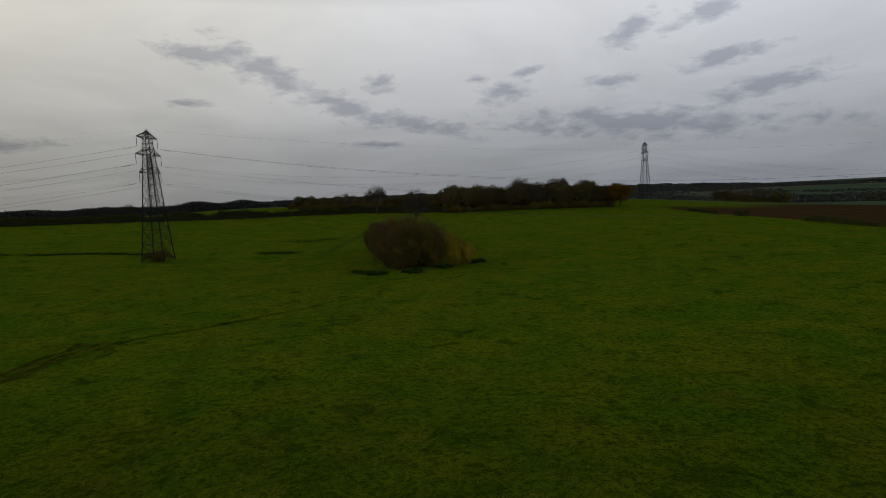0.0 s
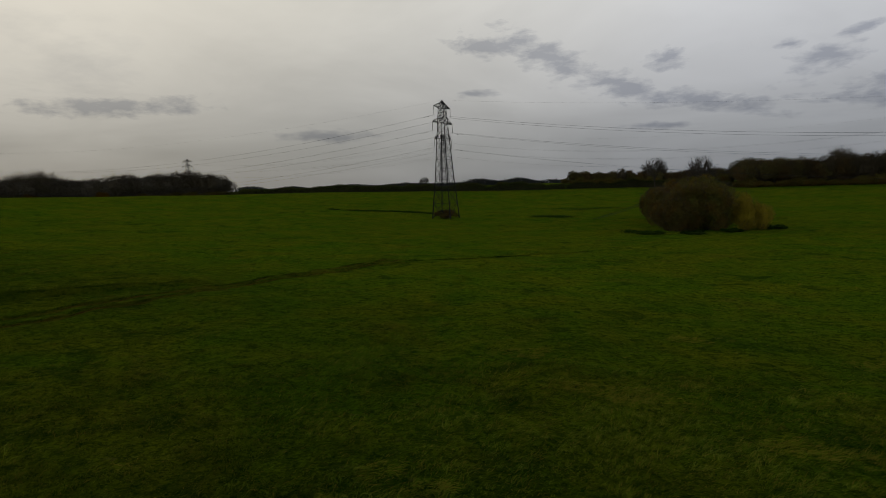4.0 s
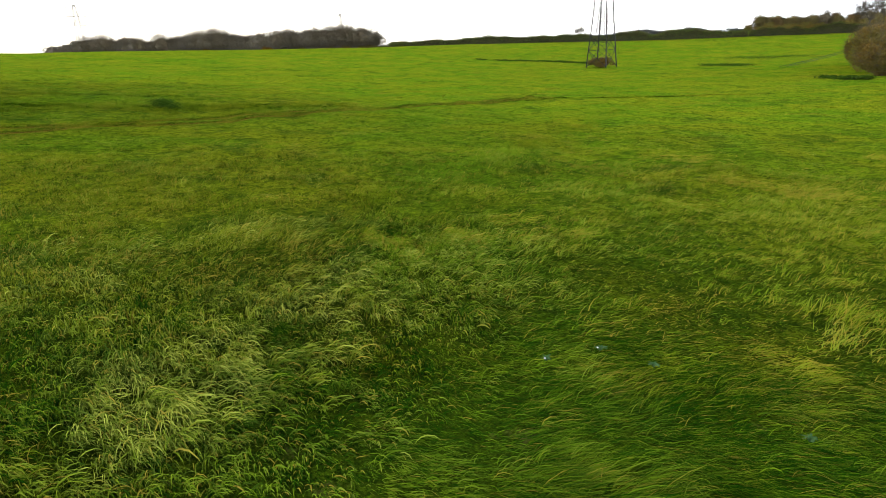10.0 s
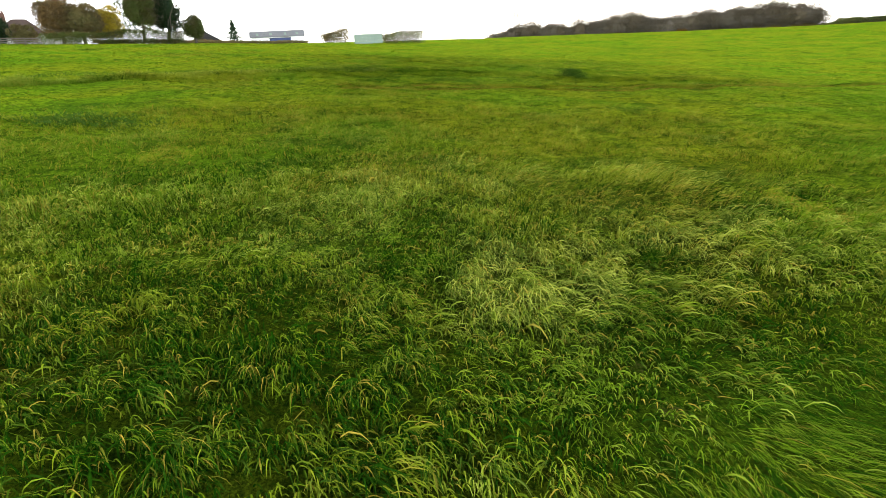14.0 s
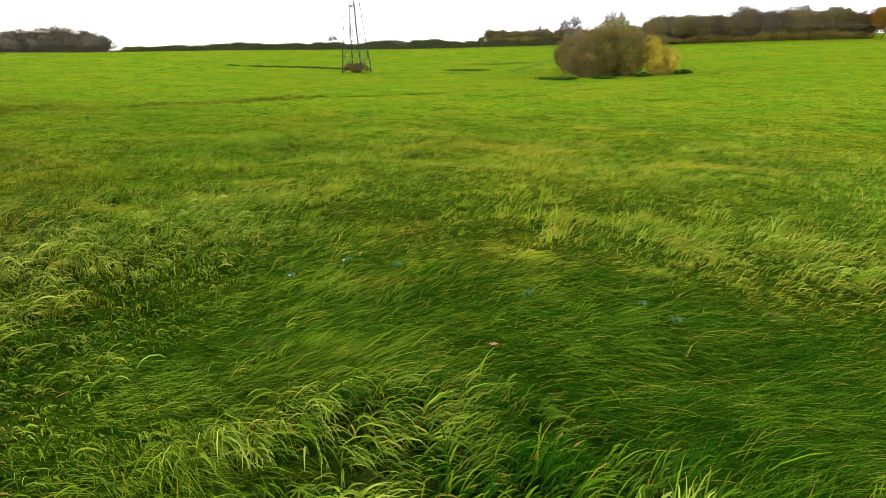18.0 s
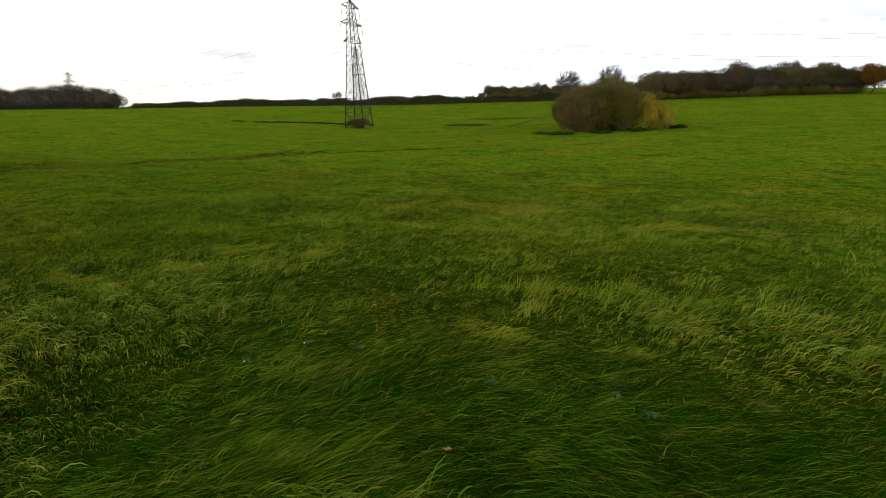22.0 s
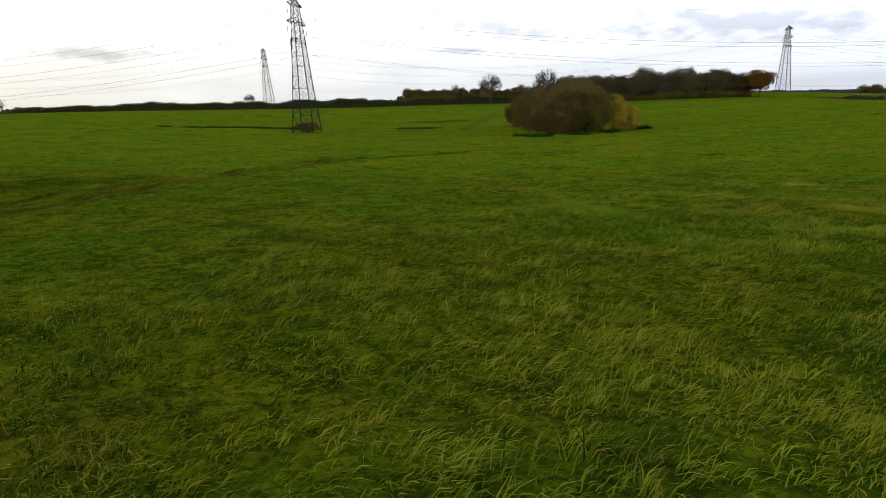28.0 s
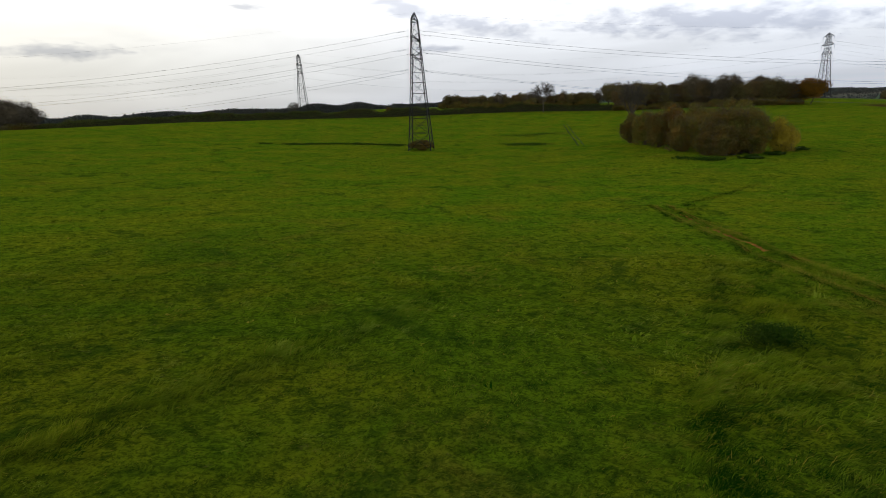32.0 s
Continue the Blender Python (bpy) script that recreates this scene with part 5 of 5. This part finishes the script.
# ---- marks in the pasture ----
def ribbon(name, line, half, mat, label, seed, up=0.03, whole=False):
    """A strip of worn ground along a line, with ragged edges."""
    rng = np.random.default_rng(seed)
    pts = np.array(line, float)
    seg = np.hypot(*np.diff(pts, axis=0).T)
    cum = np.r_[0, np.cumsum(seg)]
    d = np.arange(0, cum[-1], 0.22)
    c = np.stack([np.interp(d, cum, pts[:, k]) for k in (0, 1)], -1)
    c[:, 0] += (lattice(d, d * 0 + seed, 9, 7) - 0.5) * 0.25
    t = np.gradient(c, axis=0)
    t /= np.linalg.norm(t, axis=1)[:, None]
    nrm = np.stack([-t[:, 1], t[:, 0]], -1)
    w = half * (0.55 + 0.9 * lattice(d, d * 0 + seed + 9, 1.7, 8)) + rng.normal(0, half * 0.25, len(d))
    a, b = c - nrm * w[:, None], c + nrm * w[:, None]
    rows = [np.column_stack([p, height(p[:, 0], p[:, 1]) + u]) for p, u in ((a, -0.03), (a * 0.6 + c * 0.4, up), (b * 0.6 + c * 0.4, up), (b, -0.03))]
    v = np.stack(rows, 1).reshape(-1, 3)
    bare = lattice(d, d * 0 + seed, 3.1, 12) + 0.5 * lattice(d, d * 0 + seed, 0.9, 13) > (-1 if whole else 0.55)
    f = [(4 * i + k, 4 * i + k + 1, 4 * i + k + 5, 4 * i + k + 4) for i in range(len(d) - 1) for k in range(3) if bare[i]]
    return tagged(mesh_object(name, v, f, mat), label, "track", kind="structure")


def scatter_plants(name, line, spread, count, tall, size, mat, label, seed, category="plants"):
    """A drift of leafy plants along a line: stems with leaves, too many to count."""
    rng = np.random.default_rng(seed)
    pts = np.array(line, float)
    seg = np.hypot(*np.diff(pts, axis=0).T)
    cum = np.r_[0, np.cumsum(seg)]
    d = rng.uniform(0, cum[-1], count)
    x, y = (np.interp(d, cum, pts[:, k]) + rng.normal(0, spread, count) for k in (0, 1))
    keep = lattice(x, y, 3.5, seed) + rng.uniform(-0.2, 0.2, count) > 0.36
    x, y = x[keep], y[keep]
    h = tall * (0.35 + 0.9 * lattice(x, y, 2.3, seed + 1))
    c = np.stack([x, y, height(x, y) + h * rng.uniform(0.1, 1, len(x))], -1)
    return tagged(new(name, quads_mesh(name, leaf_quads(rng, c, 0.06, size, 0.5), mat)), label, category, kind="stuff")


def build_marks():
    ribbon("tyre_track", TRACKS[0][:6], 0.085, M_SOIL, "brown wheel rut worn through the grass", 61)
    ribbon("tyre_track", TRACKS[1][:6], 0.12, M_SOIL, "brown wheel rut worn through the grass", 62)
    ribbon("tyre_track", [(-38.6, 44), (-38.3, 52), (-37.9, 60), (-37.4, 66)], 0.3, M_CLAY, "patch of bare orange clay in a wheel rut", 66, 0.045)
    ribbon("tyre_track", TRACKS[2][2:], 0.10, M_SOIL, "faint brown wheel rut curving to the thicket", 63)
    ribbon("tyre_track", [(-23.4, 188), (-17, 235), (-11, 283)], 0.2, M_NETTLE, "faint dark wheel mark up the far slope", 64, 0.08, True)
    ribbon("tyre_track", [(-21.6, 188), (-15.2, 235), (-9.2, 283)], 0.2, M_NETTLE, "faint dark wheel mark up the far slope", 65, 0.08, True)
    # leaves added in place of a dark shadow line along the ridge
    scatter_plants("nettle_drift", [(-43, -22), (-46, -14), (-51, -3), (-56.2, 6)], 0.9, 5000, 0.4, 0.06, M_NETTLE, "dark green nettle leaves as the shadow line of an old ditch", 71)
    scatter_plants("nettle_drift", [(-50.6, 22.9), (-48.9, 23.1)], 0.5, 2600, 0.8, 0.065, M_NETTLE, "tall dark nettle clump standing out of the grass", 73)
    scatter_plants("rush_drift", [(-131, 195), (-118, 198), (-103, 203), (-90, 202), (-82, 199.5)], 0.9, 11000, 0.6, 0.14, M_NETTLE, "dark rushes along a wet drain by the pylon", 75)
    scatter_plants("rush_drift", [(-45, 199), (-34, 197)], 2.2, 3000, 0.5, 0.16, M_NETTLE, "dark patch of rushes in the valley", 76)
    scatter_plants("rush_drift", [(-45, 236), (-34, 232), (-22, 240)], 3.0, 2000, 0.4, 0.16, M_NETTLE, "scattered dark rushes on the far slope", 77)
    scatter_plants("nettle_drift", [(-9, 142), (-2, 134)], 1.0, 900, 0.6, 0.25, M_NETTLE, "low dark weeds below the thicket", 78)
    scatter_plants("nettle_drift", [(-24.5, -12.5), (-22, -9.5)], 0.8, 2400, 0.3, 0.06, M_NETTLE, "lush dark green weeds in a hollow", 79)


build_marks()


def thistle(x, y, seed, flowers):
    """Rosette of jagged leaves, with pale flowers where it has them."""
    rng = np.random.default_rng(seed)
    p = empty("thistle", on(x, y, 0.22), "pale thistle in the grass with white flower" if flowers else "grey-green thistle rosette lying in the grass", "plant")
    for k in range(9):
        a, ln = k * 0.7 + rng.uniform(-0.2, 0.2), rng.uniform(0.07, 0.14)
        v, f = [], []
        for s in range(7):
            t = s / 6
            w = 0.018 * math.sin(math.pi * min(1, t * 0.9 + 0.08)) * (1.5 if s % 2 else 0.6)
            v += [(t * ln, -w, 0.05 * math.sin(t * 2.4)), (t * ln, w, 0.05 * math.sin(t * 2.4) + 0.006)]
            if s:
                f.append((2 * s - 2, 2 * s - 1, 2 * s + 1, 2 * s))
        leaf = mesh_object("leaf", v, f, M_THISTLE, p)
        leaf.rotation_euler = (0, -0.3, a)
    for k in range(flowers):
        c = Vector((rng.uniform(-0.05, 0.05), rng.uniform(-0.05, 0.05), 0.05))
        head = mesh_object("flower", *tube_data([c, c + Vector((0, 0, 0.012)), c + Vector((0, 0, 0.02))], [0.006, 0.016, 0.011], 10), M_PETAL, p, "white flower head")
    return p


for x, y, s, fl in ((-0.68, 4.42, 1, 1), (-1.24, 3.71, 2, 1), (3.70, 4.07, 3, 0), (0.16, 4.41, 4, 0), (4.1, 3.75, 5, 0), (2.2, 3.9, 6, 0)):
    thistle(x, y, s, fl)

# a fallen maple leaf on the flattened grass
_v, _f = [(0, 0, 0.0)], []
for k in range(20):
    a, r = 2 * math.pi * k / 20, (0.055 if k % 4 == 0 else 0.036 if k % 2 == 0 else 0.022)
    _v.append((r * math.cos(a), r * math.sin(a), 0.012 * math.sin(3 * a)))
_f = [(0, k + 1, (k + 1) % 20 + 1) for k in range(20)]
fallen = tagged(mesh_object("fallen_leaf", _v, _f, M_DEADLEAF), "fallen orange-brown maple leaf on flattened grass", "leaf")
mesh_object("stalk", *tube_data([(-0.02, 0, 0), (-0.09, 0.02, 0.01)], [0.003, 0.002], 5), M_DEADLEAF, fallen)
fallen.location, fallen.rotation_euler = on(1.99, 2.32, 0.30), (0.15, 0.1, 0.5)


def strewn(rng, n):
    """Places over the pasture that the long flight passes, thinning out with distance."""
    x = rng.uniform(-92, 12, n)
    edge = np.interp(x, [-92, -63, -49, -36, -26, -6, 12], [10, 6, 3, 1, -1, -2, 0])
    y = edge + 46 * rng.uniform(0, 1, n) ** 2.0 - 12 * rng.uniform(0, 1, n) ** 3
    far = np.hypot(x - 2.5, y + 3.2) > 11
    return x[far], y[far]


def build_grass():
    rng = np.random.default_rng(5)
    fine = lambda x, y: (1 - 0.9 * coarse_cover(x, y)) * (1 - ease(np.hypot(x - 2.5, y + 3.2), 7.5, 11.5))
    # the deep sward about the hovering place
    x, y = fan(rng, 6200, 2.6, 11.5, -128, 40)
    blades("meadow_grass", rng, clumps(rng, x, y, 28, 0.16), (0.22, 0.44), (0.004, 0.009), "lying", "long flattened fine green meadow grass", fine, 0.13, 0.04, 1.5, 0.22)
    x, y = fan(rng, 11500, 2.6, 17, -128, 40)
    thinned = lambda x, y: coarse_cover(x, y) * (1 - 0.75 * ease(np.hypot(x - 2.5, y + 3.2), 7, 17))
    blades("coarse_grass", rng, clumps(rng, x, y, 20, 0.13), (0.26, 0.46), (0.010, 0.021), "arching", "coarse tussock grass with pale drooping tips", thinned, 0.56, 0.07, 1.15, 0.35)
    x, y = fan(rng, 2600, 2.6, 11, -128, 40)
    blades("meadow_grass", rng, clumps(rng, x, y, 14, 0.10), (0.18, 0.36), (0.005, 0.011), "arching", "scattered taller tufts in the lying meadow grass", lambda x, y: 0.45 * fine(x, y) * ease(lattice(x, y, 1.7, 71), 0.45, 0.7), 0.45, 0.08, 0.3, 0.3)
    # tufted pasture further out
    x, y = fan(rng, 16000, 6.5, 30, -128, 48)
    blades("meadow_grass", rng, clumps(rng, x, y, 11, 0.13), (0.16, 0.32), (0.009, 0.020), "tufted", "wind-swept tufted green meadow grass", lambda x, y: 0.1 + 0.9 * ease(np.hypot(x - 2.5, y + 3.2), 7, 11), 0.32, 0.24, 1.0, 0.5)
    x, y = fan(rng, 3200, 8, 34, -128, 48)
    seeding = lambda x, y: ease(lattice(x, y, 4.2, 61) * 0.6 + lattice(x, y, 1.3, 62) * 0.4, 0.45, 0.62)
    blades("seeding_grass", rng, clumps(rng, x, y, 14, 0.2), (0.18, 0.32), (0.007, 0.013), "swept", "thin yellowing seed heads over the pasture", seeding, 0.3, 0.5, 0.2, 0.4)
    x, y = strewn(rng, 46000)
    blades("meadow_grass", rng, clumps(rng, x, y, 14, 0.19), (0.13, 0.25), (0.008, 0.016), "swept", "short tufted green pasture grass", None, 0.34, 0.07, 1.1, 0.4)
    x, y = fan(rng, 150000, 20, 190, -128, 62)
    r = np.hypot(x, y)
    keep = rng.uniform(0, 1, len(x)) < np.clip((30 / r) ** 1.25, 0.0, 1) * ease(r, 20, 30)
    # the broad blades stay clear of the strip beside the long flight
    keep &= rng.uniform(0, 1, len(x)) < 1 - 0.95 * ease(x, -88, -78) * ease(-y, -34, -16) * ease(y, -9, 3)
    for lo, hi, wide, deep in ((0, 60, (0.025, 0.05), 0.6), (60, 200, (0.06, 0.12), 0.4)):
        pick = keep & (r >= lo) & (r < hi)
        blades("meadow_grass", rng, clumps(rng, x[pick], y[pick], 5.5, 0.26), (0.14, 0.30), wide, "far", "rough tufted pasture grass", None, 0.1, 0.06, deep, 0.8)
    # withered patches and the verges of ruts and ditches
    straw = []
    for cx, cy, rx, ry in STRAW_SPOTS:
        m = int(20 * rx * ry) + 6
        a, d = rng.uniform(0, 6.2832, m), np.sqrt(rng.uniform(0, 1, m)) * rng.uniform(0.6, 1.45, m)
        straw.append(np.stack([cx + rx * d * np.cos(a), cy + ry * d * np.sin(a)]))
    x, y = np.concatenate(straw, 1)
    blades("withered_grass", rng, clumps(rng, x, y, 16, 0.13), (0.28, 0.5), (0.008, 0.016), "lying", "straw-coloured withered grass in patches", None, 0.15, 0.42, 0.4, 0.4)
    for rut in TRACKS[:2]:
        x, y = along(rng, rut[:6], 3600, 0.10, 0.18)
        blades("withered_grass", rng, clumps(rng, x, y, 13, 0.13), (0.10, 0.2), (0.008, 0.016), "tufted", "brown withered grass beside a wheel rut", None, 0.1, 0.42, 0.9, 0.7)
        # rank verge, its blades coloured darker for the shade it casts
        x, y = along(rng, rut[:6], 3000, -0.45, 0.2)
        blades("meadow_grass", rng, clumps(rng, x, y, 14, 0.16), (0.26, 0.44), (0.012, 0.022), "swept", "rank green grass beside a wheel rut", None, 0.12, 0.03, 1.5, 0.5)
    x, y = along(rng, OLD_LINE, 1800, -0.35, 0.55)
    blades("meadow_grass", rng, clumps(rng, x, y, 10, 0.16), (0.18, 0.34), (0.009, 0.02), "tufted", "rank darker grass along an old wheel line", None, 0.1, 0.06, 0.45, 0.6)
    x, y = along(rng, TRACKS[2], 1500, 0.0, 0.4)
    blades("meadow_grass", rng, clumps(rng, x, y, 9, 0.16), (0.2, 0.4), (0.03, 0.06), "far", "rank green grass beside a wheel rut", None, 0.1, 0.03, 1.0, 0.5)
    x, y = along(rng, BANK, 3600, 0.0, 0.6)
    blades("coarse_grass", rng, clumps(rng, x, y, 10, 0.18), (0.36, 0.62), (0.014, 0.028), "tufted", "pale rank grass along the old ditch bank", None, 1.1, 0.04, 0.6, 0.35)
    # the first, narrow row paints the edge shadow of the taller grass
    for ditch, m, shift, wide, deep in ((DITCH[2:], 2600, 0.0, 0.3, 1.6), (DITCH, 4200, 2.6, 1.8, 0.7), (FURROW, 1300, 0.0, 0.8, 0.8)):
        x, y = along(rng, ditch, m, shift, wide)
        blades("meadow_grass", rng, clumps(rng, x, y, 10, 0.16), (0.26, 0.5), (0.012, 0.024), "swept", "rank dark green grass and painted edge shadow along an old ditch", None, 0.3, 0.03, deep, 0.4)


build_grass()
